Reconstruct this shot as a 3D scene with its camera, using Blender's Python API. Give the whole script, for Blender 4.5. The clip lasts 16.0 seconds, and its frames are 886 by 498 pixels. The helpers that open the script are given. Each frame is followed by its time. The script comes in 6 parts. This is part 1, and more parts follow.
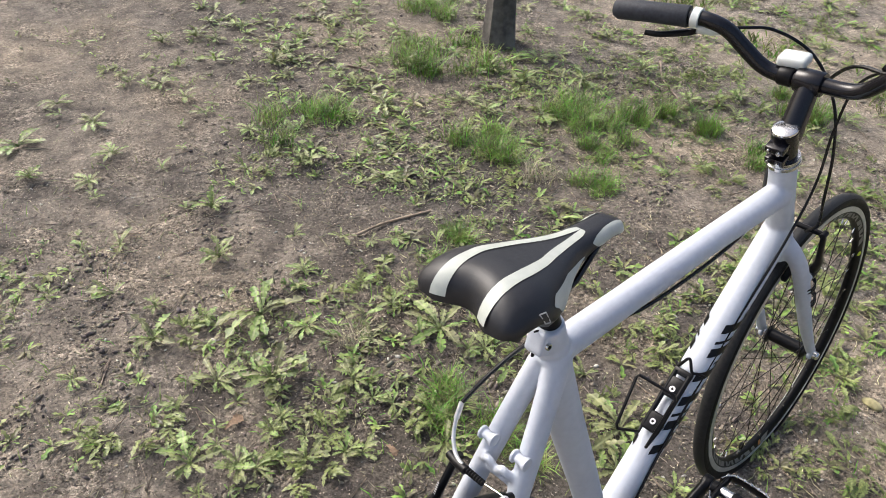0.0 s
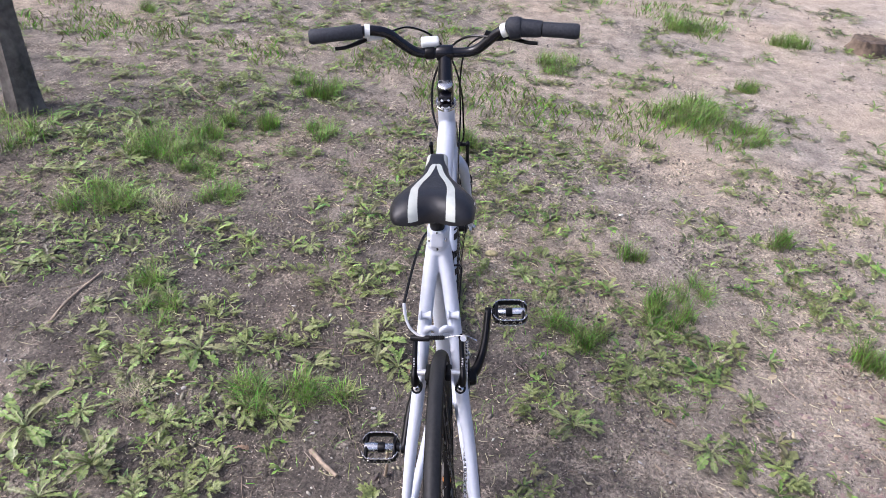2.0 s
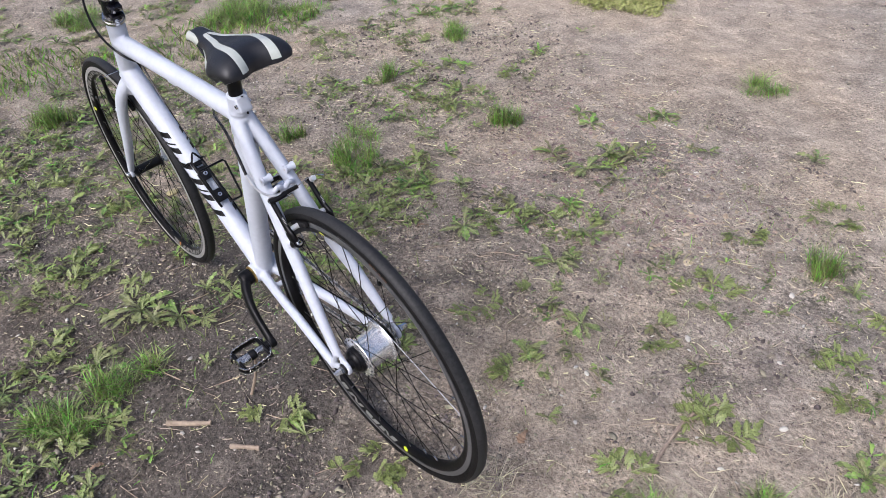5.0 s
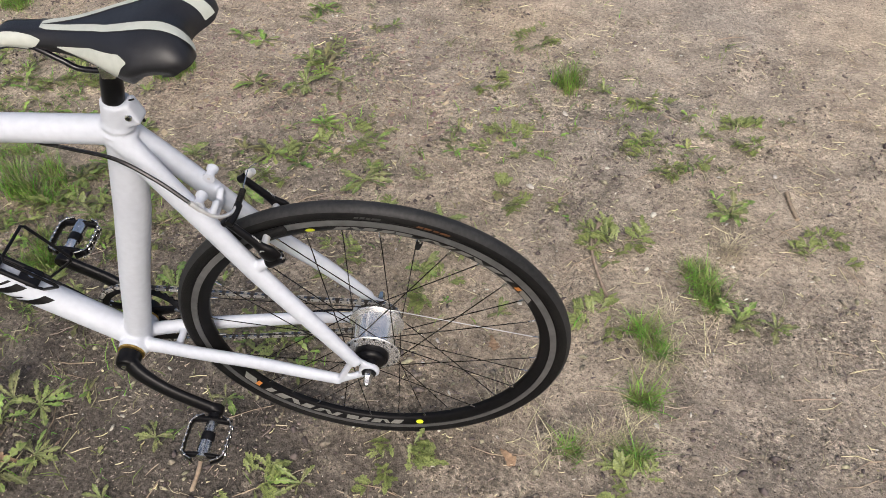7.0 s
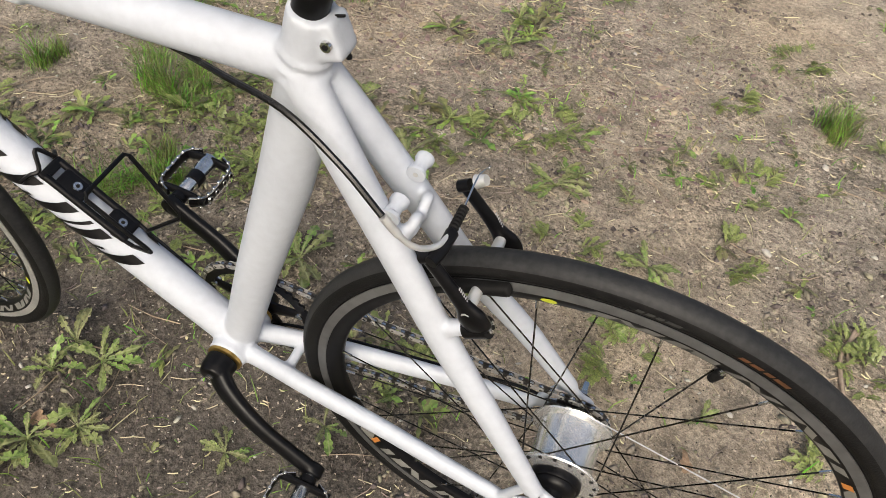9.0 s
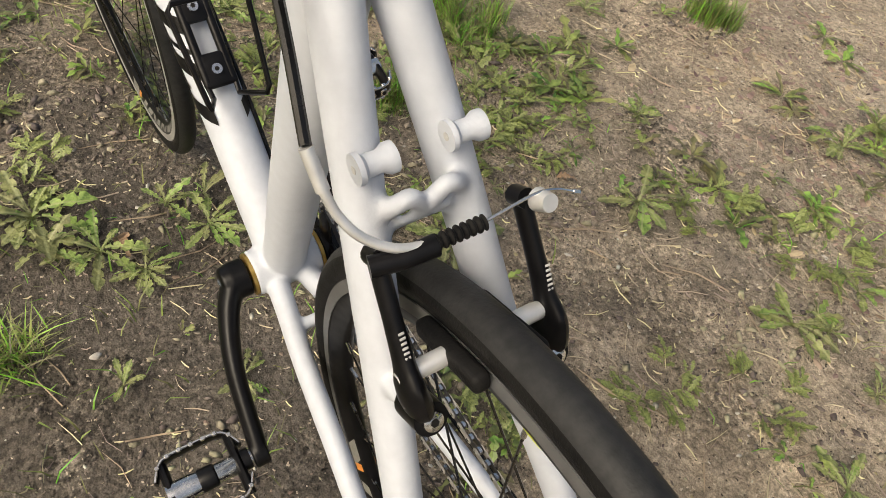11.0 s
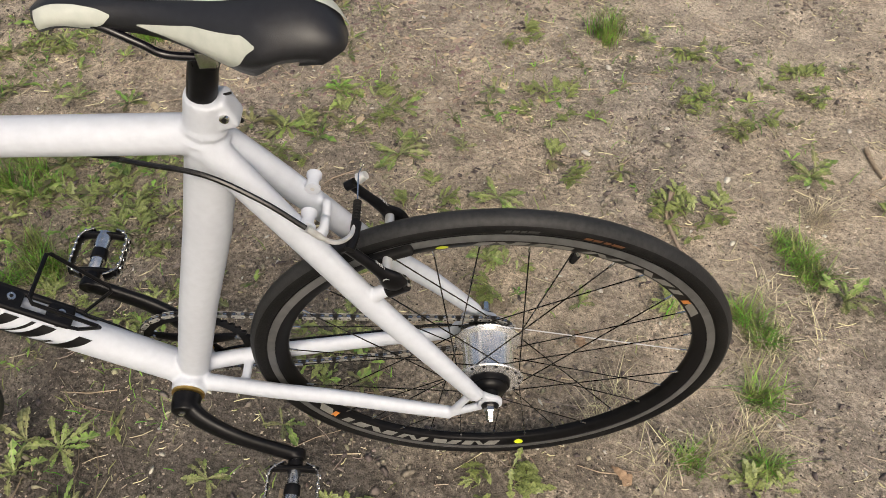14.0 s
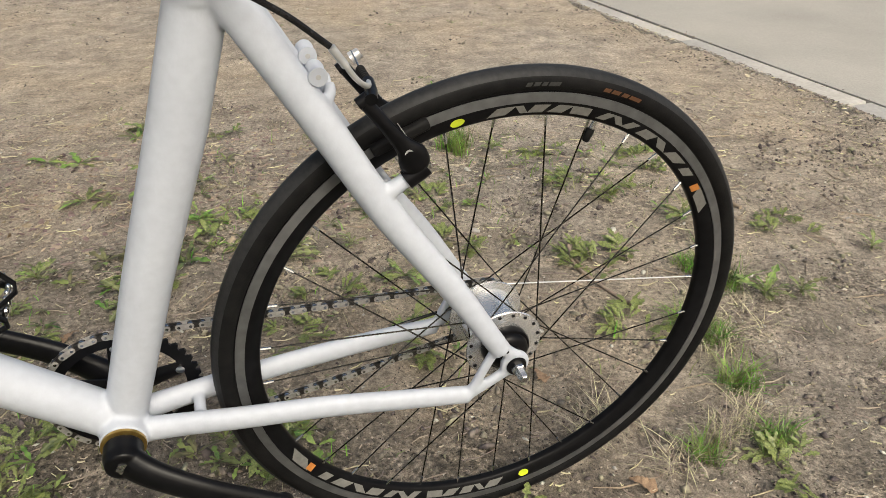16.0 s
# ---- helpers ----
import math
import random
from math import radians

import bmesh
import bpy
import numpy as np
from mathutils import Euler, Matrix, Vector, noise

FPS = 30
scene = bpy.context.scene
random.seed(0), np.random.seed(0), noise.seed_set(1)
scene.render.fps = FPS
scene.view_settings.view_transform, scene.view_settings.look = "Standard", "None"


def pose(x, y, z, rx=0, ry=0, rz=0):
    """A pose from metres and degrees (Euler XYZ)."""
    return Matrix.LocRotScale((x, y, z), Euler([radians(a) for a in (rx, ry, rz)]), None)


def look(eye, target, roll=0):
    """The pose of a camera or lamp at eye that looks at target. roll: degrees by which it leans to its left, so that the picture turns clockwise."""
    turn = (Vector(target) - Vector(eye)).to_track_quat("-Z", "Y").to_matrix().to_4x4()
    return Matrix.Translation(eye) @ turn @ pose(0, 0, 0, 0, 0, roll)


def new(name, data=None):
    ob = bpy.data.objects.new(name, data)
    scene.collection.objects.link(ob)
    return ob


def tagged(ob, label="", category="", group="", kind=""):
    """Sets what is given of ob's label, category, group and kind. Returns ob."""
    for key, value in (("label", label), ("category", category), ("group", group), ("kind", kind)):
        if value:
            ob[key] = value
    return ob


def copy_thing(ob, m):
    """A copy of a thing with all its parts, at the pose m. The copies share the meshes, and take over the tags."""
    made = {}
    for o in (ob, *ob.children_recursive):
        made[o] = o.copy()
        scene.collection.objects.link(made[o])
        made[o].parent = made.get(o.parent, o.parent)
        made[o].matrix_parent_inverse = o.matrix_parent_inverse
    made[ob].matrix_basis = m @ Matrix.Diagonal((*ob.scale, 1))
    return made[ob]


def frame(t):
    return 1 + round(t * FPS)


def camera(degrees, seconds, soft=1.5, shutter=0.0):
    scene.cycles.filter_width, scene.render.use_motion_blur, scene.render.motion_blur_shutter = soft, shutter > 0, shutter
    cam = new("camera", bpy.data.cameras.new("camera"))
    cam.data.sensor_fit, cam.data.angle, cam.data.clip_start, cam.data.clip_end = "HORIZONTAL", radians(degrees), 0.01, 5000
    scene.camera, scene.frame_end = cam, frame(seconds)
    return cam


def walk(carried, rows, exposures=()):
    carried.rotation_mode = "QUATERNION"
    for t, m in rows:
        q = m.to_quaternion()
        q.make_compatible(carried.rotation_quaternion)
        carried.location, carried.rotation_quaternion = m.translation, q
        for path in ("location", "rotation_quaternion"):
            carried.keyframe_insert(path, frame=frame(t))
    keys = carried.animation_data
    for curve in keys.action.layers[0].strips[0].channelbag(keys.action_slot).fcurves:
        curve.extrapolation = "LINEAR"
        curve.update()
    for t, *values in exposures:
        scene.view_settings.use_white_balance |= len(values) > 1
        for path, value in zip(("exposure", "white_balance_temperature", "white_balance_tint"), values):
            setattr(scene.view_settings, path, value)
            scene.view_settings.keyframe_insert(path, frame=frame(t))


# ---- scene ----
cam = camera(61.4, 16.0, soft=0.4)
PATH = [
    (0, (-0.16, -0.378, 1.418), (0.647, 0.991, 0.203), 2.9),
    (0.5, (-0.298, -0.343, 1.445), (0.856, 0.715, 0.201), 4.3),
    (1, (-0.445, -0.245, 1.488), (0.952, 0.516, 0.275), 4.8),
    (1.5, (-0.69, -0.17, 1.559), (0.859, 0.344, 0.403), 4.8),
    (2, (-0.866, -0.177, 1.573), (0.75, 0.203, 0.457), 4.5),
    (2.5, (-0.989, -0.144, 1.569), (0.651, 0.113, 0.453), 4.3),
    (3, (-1.11, -0.05, 1.588), (0.541, 0.083, 0.467), 4.2),
    (3.5, (-1.203, -0.024, 1.602), (0.451, -0.005, 0.478), 4.2),
    (4, (-1.257, 0.023, 1.537), (0.394, -0.069, 0.411), 3.6),
    (4.5, (-1.166, 0.198, 1.452), (0.409, -0.256, 0.307), 0.5),
    (5, (-1.058, 0.357, 1.421), (0.372, -0.364, 0.223), -2.7),
    (5.2, (-0.977, 0.4, 1.396), (0.386, -0.408, 0.176), -3.3),
    (7.3, (-0.329, 0.733, 1.315), (0.119, -0.62, -0.089), -1.9),
    (7.5, (-0.296, 0.706, 1.296), (0.153, -0.624, -0.129), -1.4),
    (8, (-0.209, 0.63, 1.253), (0.274, -0.652, -0.205), -0.8),
    (8.5, (-0.107, 0.557, 1.204), (0.436, -0.695, -0.259), 1.5),
    (9, (-0.064, 0.448, 1.102), (0.648, -0.726, -0.352), 6.2),
    (9.5, (-0.053, 0.331, 0.994), (0.866, -0.648, -0.488), 11.7),
    (11.8, (-0.06, 0.183, 0.934), (1.11, -0.434, -0.566), 14.8),
    (12, (-0.063, 0.217, 0.967), (1.023, -0.573, -0.515), 11.9),
    (12.5, (-0.086, 0.322, 1.077), (0.671, -0.781, -0.41), 5.1),
    (13, (-0.116, 0.468, 1.173), (0.374, -0.733, -0.349), 2.0),
    (13.5, (-0.126, 0.572, 1.256), (0.284, -0.678, -0.251), 0.4),
    (14, (-0.077, 0.583, 1.237), (0.27, -0.701, -0.256), -1.6),
    (14.5, (0.038, 0.558, 1.191), (0.266, -0.778, -0.28), -3.3),
    (15, (0.105, 0.595, 1.096), (0.171, -0.867, -0.267), -0.8),
    (15.5, (0.138, 0.664, 0.949), (0.08, -0.98, -0.19), 0.8),
    (16, (0.136, 0.743, 0.864), (0.011, -0.995, -0.116), -0.6),
]
LIGHT = [(0, 0.74, 6200, 9), (1.0, 0.68, 6450, 10), (1.5, 0.69, 5900, 13), (2.5, 0.66, 5580, 22), (4.0, 0.56, 5600, 18), (5.0, 0.36, 5650, 14), (7.5, 0.26, 6450, 9), (9.0, 0.29, 6600, 6), (12.0, 0.36, 7350, 5), (12.6, 0.25, 7150, 6), (13.5, 0.23, 6900, 8), (16, 0.15, 6600, 4)]
walk(cam, [(t, look(eye, target, roll)) for t, eye, target, roll in PATH], LIGHT)

# ---- light ----
world = bpy.data.worlds.new("overcast_sky")
scene.world = world
world.use_nodes = True
wn = world.node_tree
sky = wn.nodes.new("ShaderNodeTexSky")
sky.sky_type, sky.sun_disc = "NISHITA", False
sky.sun_elevation, sky.sun_rotation = radians(45), radians(336)
sky.air_density, sky.dust_density, sky.ozone_density = 0.9, 8.0, 0.3
wn.links.new(sky.outputs[0], wn.nodes["Background"].inputs[0])
wn.nodes["Background"].inputs[1].default_value = 0.15
sun = new("sun", bpy.data.lights.new("sun", "SUN"))
sun.data.energy, sun.data.angle, sun.data.color = 1.0, radians(30), (0.97, 0.98, 1.0)
sun.matrix_world = look((-1.4, 3.2, 3.5), (0, 0, 0))


# ---- materials ----
def mat(name, low, high, rough=0.5, metal=0.0, scale=40.0, coarse=4.0, bump=0.0, bump_scale=None, spread=0.12, coat=0.0, random_hue=0.0, through_light=0.0, islands=False):
    """Two colours mixed by coarse and fine noise, uneven gloss and a little relief."""
    m = bpy.data.materials.new(name)
    m.use_nodes = True
    t = m.node_tree
    N, L = t.nodes, t.links
    b = N["Principled BSDF"]
    co = N.new("ShaderNodeTexCoord")
    fine, big = N.new("ShaderNodeTexNoise"), N.new("ShaderNodeTexNoise")
    for n, s, d in ((fine, scale, 5), (big, coarse, 3)):
        n.inputs["Scale"].default_value, n.inputs["Detail"].default_value = s, d
        L.new(co.outputs["Object"], n.inputs["Vector"])
    add = N.new("ShaderNodeMath")
    add.operation = "ADD"
    L.new(fine.outputs["Fac"], add.inputs[0]), L.new(big.outputs["Fac"], add.inputs[1])
    ramp = N.new("ShaderNodeMapRange")
    ramp.inputs["From Min"].default_value, ramp.inputs["From Max"].default_value = 0.7, 1.3
    L.new(add.outputs[0], ramp.inputs["Value"])
    mix = N.new("ShaderNodeMix")
    mix.data_type = "RGBA"
    mix.inputs["A"].default_value, mix.inputs["B"].default_value = (*low, 1), (*high, 1)
    L.new(ramp.outputs[0], mix.inputs["Factor"])
    colour = mix.outputs["Result"]
    if random_hue:
        info, geo = N.new("ShaderNodeObjectInfo"), N.new("ShaderNodeNewGeometry")
        both = N.new("ShaderNodeMath")
        both.operation = "ADD"
        L.new(info.outputs["Random"], both.inputs[0]), L.new(geo.outputs["Random Per Island"], both.inputs[1])
        hsv = N.new("ShaderNodeHueSaturation")
        for out, lo, hi in (("Hue", 0.5 - 0.06 * random_hue, 0.5 + 0.05 * random_hue), ("Value", 1 - 0.45 * random_hue, 1 + 0.5 * random_hue), ("Saturation", 1 - 0.25 * random_hue, 1 + 0.15 * random_hue)):
            r = N.new("ShaderNodeMapRange")
            r.inputs["From Max"].default_value = 1.0 if islands else 2.0
            r.inputs["To Min"].default_value, r.inputs["To Max"].default_value = lo, hi
            L.new(geo.outputs["Random Per Island"] if islands else both.outputs[0], r.inputs["Value"]), L.new(r.outputs[0], hsv.inputs[out])
        L.new(colour, hsv.inputs["Color"])
        colour = hsv.outputs["Color"]
    L.new(colour, b.inputs["Base Color"])
    gloss = N.new("ShaderNodeMapRange")
    gloss.inputs["To Min"].default_value, gloss.inputs["To Max"].default_value = max(rough - spread, 0.03), min(rough + spread, 1)
    L.new(fine.outputs["Fac"], gloss.inputs["Value"]), L.new(gloss.outputs[0], b.inputs["Roughness"])
    b.inputs["Specular IOR Level"].default_value = 0.5 if max(high) > 0.065 else 0.3 if rough < 0.32 else 0.18
    b.inputs["Metallic"].default_value, b.inputs["Coat Weight"].default_value = metal, coat
    b.inputs["Coat Roughness"].default_value = 0.15
    if bump:
        bn, bt = N.new("ShaderNodeBump"), fine
        if bump_scale:
            bt = N.new("ShaderNodeTexNoise")
            bt.inputs["Scale"].default_value, bt.inputs["Detail"].default_value = bump_scale, 4
            L.new(co.outputs["Object"], bt.inputs["Vector"])
        bn.inputs["Strength"].default_value, bn.inputs["Distance"].default_value = 0.6, bump
        L.new(bt.outputs["Fac"], bn.inputs["Height"]), L.new(bn.outputs[0], b.inputs["Normal"])
    if through_light:
        tr, ms = N.new("ShaderNodeBsdfTranslucent"), N.new("ShaderNodeMixShader")
        ms.inputs[0].default_value = through_light
        L.new(colour, tr.inputs["Color"])
        L.new(b.outputs[0], ms.inputs[1]), L.new(tr.outputs[0], ms.inputs[2])
        L.new(ms.outputs[0], N["Material Output"].inputs["Surface"])
    return m


WHITE = mat("white_sprayed_paint", (0.43, 0.46, 0.52), (0.5, 0.533, 0.598), 0.5, scale=90, coarse=7, bump=0.0003, bump_scale=420)
BLACK = mat("black_anodised_aluminium", (0.003, 0.003, 0.0036), (0.0065, 0.0065, 0.0078), 0.33, scale=120, coarse=12, bump=0.0002)
GLOSS_BLACK = mat("gloss_black_paint", (0.003, 0.003, 0.005), (0.006, 0.006, 0.009), 0.2, scale=60, coat=0.2)
RUBBER = mat("worn_tyre_rubber", (0.005, 0.005, 0.0055), (0.013, 0.0128, 0.0128), 0.55, scale=70, coarse=9, bump=0.0006, bump_scale=500)
# Dust and the grey sheen on the crown, both put into this paler colour.
TREAD = mat("dusty_tread_with_sheen", (0.012, 0.0124, 0.0134), (0.03, 0.0305, 0.032), 0.5, scale=150, coarse=5, bump=0.0004, bump_scale=420)
GRIP_RUBBER = mat("grip_rubber", (0.018, 0.0198, 0.025), (0.04, 0.0435, 0.053), 0.55, scale=160, bump=0.0007, bump_scale=700)
STEEL = mat("bright_steel", (0.5, 0.5, 0.5), (0.75, 0.75, 0.74), 0.24, metal=1.0, scale=90)
ALLOY = mat("polished_hub_alloy", (0.6, 0.61, 0.62), (0.8, 0.8, 0.8), 0.22, metal=0.75, scale=50, coarse=8)
TRACK = mat("worn_brake_track", (0.075, 0.077, 0.08), (0.15, 0.152, 0.155), 0.34, metal=0.35, scale=60, coarse=5)
BRIGHT_TRACK = mat("bright_brake_track", (0.4, 0.4, 0.4), (0.6, 0.6, 0.59), 0.4, metal=0.6, scale=150, coarse=14)
RIM_BLACK = mat("rim_black", (0.004, 0.004, 0.0045), (0.009, 0.009, 0.01), 0.36, scale=80)
SPOKE_BLACK = mat("spoke_black", (0.03, 0.028, 0.025), (0.08, 0.073, 0.065), 0.26, metal=0.9, scale=80)
BARE_SPOKE = mat("bare_spoke_steel", (0.5, 0.505, 0.51), (0.68, 0.685, 0.69), 0.33, metal=0.55, scale=80)
CHAIN_PALE = mat("rubbed_chain_plate", (0.3, 0.29, 0.27), (0.5, 0.48, 0.45), 0.32, metal=0.4, scale=200)
CHAIN_DARK = mat("oiled_chain_steel", (0.05, 0.045, 0.042), (0.14, 0.13, 0.12), 0.38, metal=0.9, scale=200)
BRASS = mat("brass_cup", (0.42, 0.27, 0.07), (0.6, 0.42, 0.15), 0.35, metal=0.9, scale=150)
VINYL = mat("saddle_vinyl", (0.009, 0.0095, 0.012), (0.017, 0.018, 0.022), 0.44, scale=160, coarse=5, bump=0.00022, bump_scale=900)
VINYL.node_tree.nodes["Principled BSDF"].inputs["Specular IOR Level"].default_value = 0.4
CREAM = mat("saddle_pale_vinyl", (0.37, 0.395, 0.36), (0.45, 0.475, 0.435), 0.5, scale=110, coarse=10, bump=0.0004, bump_scale=900)
PLASTIC_WHITE = mat("translucent_white_plastic", (0.5, 0.53, 0.51), (0.64, 0.66, 0.64), 0.35, scale=60)
CABLE = mat("cable_housing", (0.004, 0.004, 0.004), (0.009, 0.009, 0.01), 0.25, scale=90)
DECAL_BLACK = mat("black_decal", (0.004, 0.004, 0.005), (0.008, 0.008, 0.009), 0.35, scale=200)
DECAL_GREY = mat("grey_decal", (0.3, 0.3, 0.3), (0.45, 0.45, 0.45), 0.4, scale=200)
RIM_GREY = mat("dull_rim_print", (0.13, 0.13, 0.122), (0.21, 0.206, 0.195), 0.4, scale=200)
DECAL_ORANGE = mat("orange_print", (0.42, 0.15, 0.03), (0.55, 0.22, 0.05), 0.5, scale=200)
TYRE_ORANGE = mat("faded_orange_print", (0.06, 0.024, 0.009), (0.11, 0.045, 0.016), 0.6, scale=300)
TYRE_GREY = mat("faded_grey_print", (0.03, 0.03, 0.03), (0.055, 0.055, 0.054), 0.6, scale=300)
DECAL_YELLOW = mat("yellow_sticker", (0.5, 0.62, 0.02), (0.62, 0.72, 0.04), 0.4, scale=150)
for dull in (RUBBER, RIM_BLACK):
    dull.node_tree.nodes["Principled BSDF"].inputs["Specular IOR Level"].default_value = 0.09
# Near-black colour for the shade inside holes, sockets, slots and gaps that aren't cut.
HOLE_SHADE = mat("painted_hole_shade", (0.006, 0.006, 0.006), (0.012, 0.012, 0.012), 0.8)


# ---- mesh helpers ----
def V(*p):
    return np.array(p, float)


class Geo:
    """Vertices and faces of one mesh, gathered piece by piece."""

    def __init__(self):
        self.v, self.f, self.k, self.n = [], [], [], 0

    def add(self, verts, faces, slot=0):
        verts = np.asarray(verts, float).reshape(-1, 3)
        self.f += [tuple(int(i) + self.n for i in f) for f in faces]
        self.k += [slot] * len(faces)
        self.v.append(verts)
        self.n += len(verts)
        return self

    def mesh(self, name, mats, smooth=40):
        me = bpy.data.meshes.new(name)
        me.from_pydata(np.concatenate(self.v).tolist(), [], self.f)
        for m in mats if isinstance(mats, (list, tuple)) else [mats]:
            me.materials.append(m)
        if len(set(self.k)) > 1:
            me.polygons.foreach_set("material_index", np.array(self.k, "i"))
        if smooth:
            me.polygons.foreach_set("use_smooth", np.ones(len(me.polygons), bool))
            me.update()
            if smooth < 180:
                me.set_sharp_from_angle(angle=radians(smooth))
        me.update()
        return me


def part(name, geo, material, parent, label="", smooth=40):
    ob = new(name, geo.mesh(name, material, smooth) if isinstance(geo, Geo) else geo)
    ob.parent = parent
    return tagged(ob, label)


def spline(points, steps=8):
    """A smooth line through the points."""
    p = [np.array(q, float) for q in points]
    p = [2 * p[0] - p[1], *p, 2 * p[-1] - p[-2]]
    out = []
    for a, b, c, d in zip(p, p[1:], p[2:], p[3:]):
        for s in np.arange(steps) / steps:
            out.append(0.5 * (2 * b + (c - a) * s + (2 * a - 5 * b + 4 * c - d) * s**2 + (3 * b - a - 3 * c + d) * s**3))
    return np.array([*out, p[-2]])


def tube(geo, points, radii, seg=14, slot=0, side=(0, 1, 0), cap=True, flat=None):
    """A swept tube. radii: one or one a point; flat: half width along side, where it differs."""
    P = np.asarray(points, float)
    n = len(P)
    R = np.interp(np.linspace(0, 1, n), np.linspace(0, 1, np.size(radii)), np.ravel(radii))
    F = R if flat is None else np.interp(np.linspace(0, 1, n), np.linspace(0, 1, np.size(flat)), np.ravel(flat))
    T = np.gradient(P, axis=0)
    T /= np.linalg.norm(T, axis=1)[:, None]
    up = np.array(side, float)
    if abs(T[0] @ up) > 0.9:
        up = V(0, 0, 1) if abs(T[0][2]) < 0.9 else V(1, 0, 0)
    ring, rows = np.linspace(0, 2 * math.pi, seg, endpoint=False), []
    for p, t, r, w in zip(P, T, R, F):
        a = up - t * (t @ up)
        a /= np.linalg.norm(a)
        if flat is None:
            up = a
        b = np.cross(t, a)
        rows.append(p + np.outer(np.cos(ring) * w, a) + np.outer(np.sin(ring) * r, b))
    idx = np.arange(n * seg).reshape(n, seg)
    faces = [(idx[i, j], idx[i, (j + 1) % seg], idx[i + 1, (j + 1) % seg], idx[i + 1, j]) for i in range(n - 1) for j in range(seg)]
    if cap:
        faces += [tuple(idx[0][::-1]), tuple(idx[-1])]
    return geo.add(np.concatenate(rows), faces, slot)


def lathe(geo, profile, centre=(0, 0, 0), seg=32, slot=0, axis="y", closed=False):
    """Turns (radius, along) pairs about an axis."""
    a = np.linspace(0, 2 * math.pi, seg, endpoint=False)
    rows = []
    for r, y in profile:
        c, s, o = r * np.cos(a), r * np.sin(a), np.full(seg, y)
        rows.append(np.stack({"y": (c, o, s), "z": (s, c, o), "x": (o, c, s)}[axis], 1))
    n = len(profile)
    idx = np.arange(n * seg).reshape(n, seg)
    faces = [(idx[i, j], idx[(i + 1) % n, j], idx[(i + 1) % n, (j + 1) % seg], idx[i, (j + 1) % seg]) for i in range(n if closed else n - 1) for j in range(seg)]
    if not closed:
        faces += [tuple(idx[0]), tuple(idx[-1][::-1])]
    return geo.add(np.concatenate(rows) + np.array(centre), faces, slot)


def block(geo, size, at=(0, 0, 0), turn=None, bevel=0.002, slot=0, segments=2):
    """A box with rounded edges, turned by a 3x3 matrix."""
    bm = bmesh.new()
    bmesh.ops.create_cube(bm, size=1)
    bmesh.ops.scale(bm, vec=size, verts=bm.verts)
    bmesh.ops.bevel(bm, geom=bm.edges[:], offset=bevel, segments=segments, profile=0.5, affect="EDGES")
    bm.verts.index_update()
    v = np.array([x.co for x in bm.verts])
    f = [[x.index for x in y.verts] for y in bm.faces]
    bm.free()
    if turn is not None:
        v = v @ np.array(turn, float).T
    return geo.add(v + np.array(at, float), f, slot)


def axes(x, y):
    """A turn whose first two columns point along x and (nearly) y."""
    x = np.array(x, float) / np.linalg.norm(x)
    z = np.cross(x, y)
    z /= np.linalg.norm(z)
    return np.stack([x, np.cross(z, x), z], 1)

# ---- the bicycle ----
# Its own axes: x forward, y to its left, z up in its leaning plane; the origin is under the rear axle.
AHEAD, ASIDE, ALOFT = Vector((0.97102, 0.238998, 0)), Vector((-0.237884, 0.966495, -0.096431)), Vector((-0.023047, 0.093637, 0.99534))
BIKE = Matrix.Translation((0.007, -0.0438, 0)) @ Matrix((AHEAD, ASIDE, ALOFT)).transposed().to_4x4()
REAR, FRONT, BB = V(0.021, 0, 0.328), V(1.102, 0, 0.327), V(0.456, 0, 0.302)
bike = tagged(new("bicycle"), "white sprayed city bicycle with black parts, leaning on a stick", "bicycle")
bike.matrix_world = BIKE
SEAT_TOP, HEAD_TOP, HEAD_LOW = V(0.29, 0, 0.838), V(0.847, 0, 0.846), V(0.908, 0, 0.676)


def blended(ob, voxel=0.0026, rounds=4):
    """Welds the overlapping tubes of a mesh into one skin with soft fillets."""
    r = ob.modifiers.new("weld", "REMESH")
    r.mode, r.voxel_size, r.use_smooth_shade = "VOXEL", voxel, True
    s = ob.modifiers.new("fillet", "SMOOTH")
    s.factor, s.iterations = 0.5, rounds
    return ob


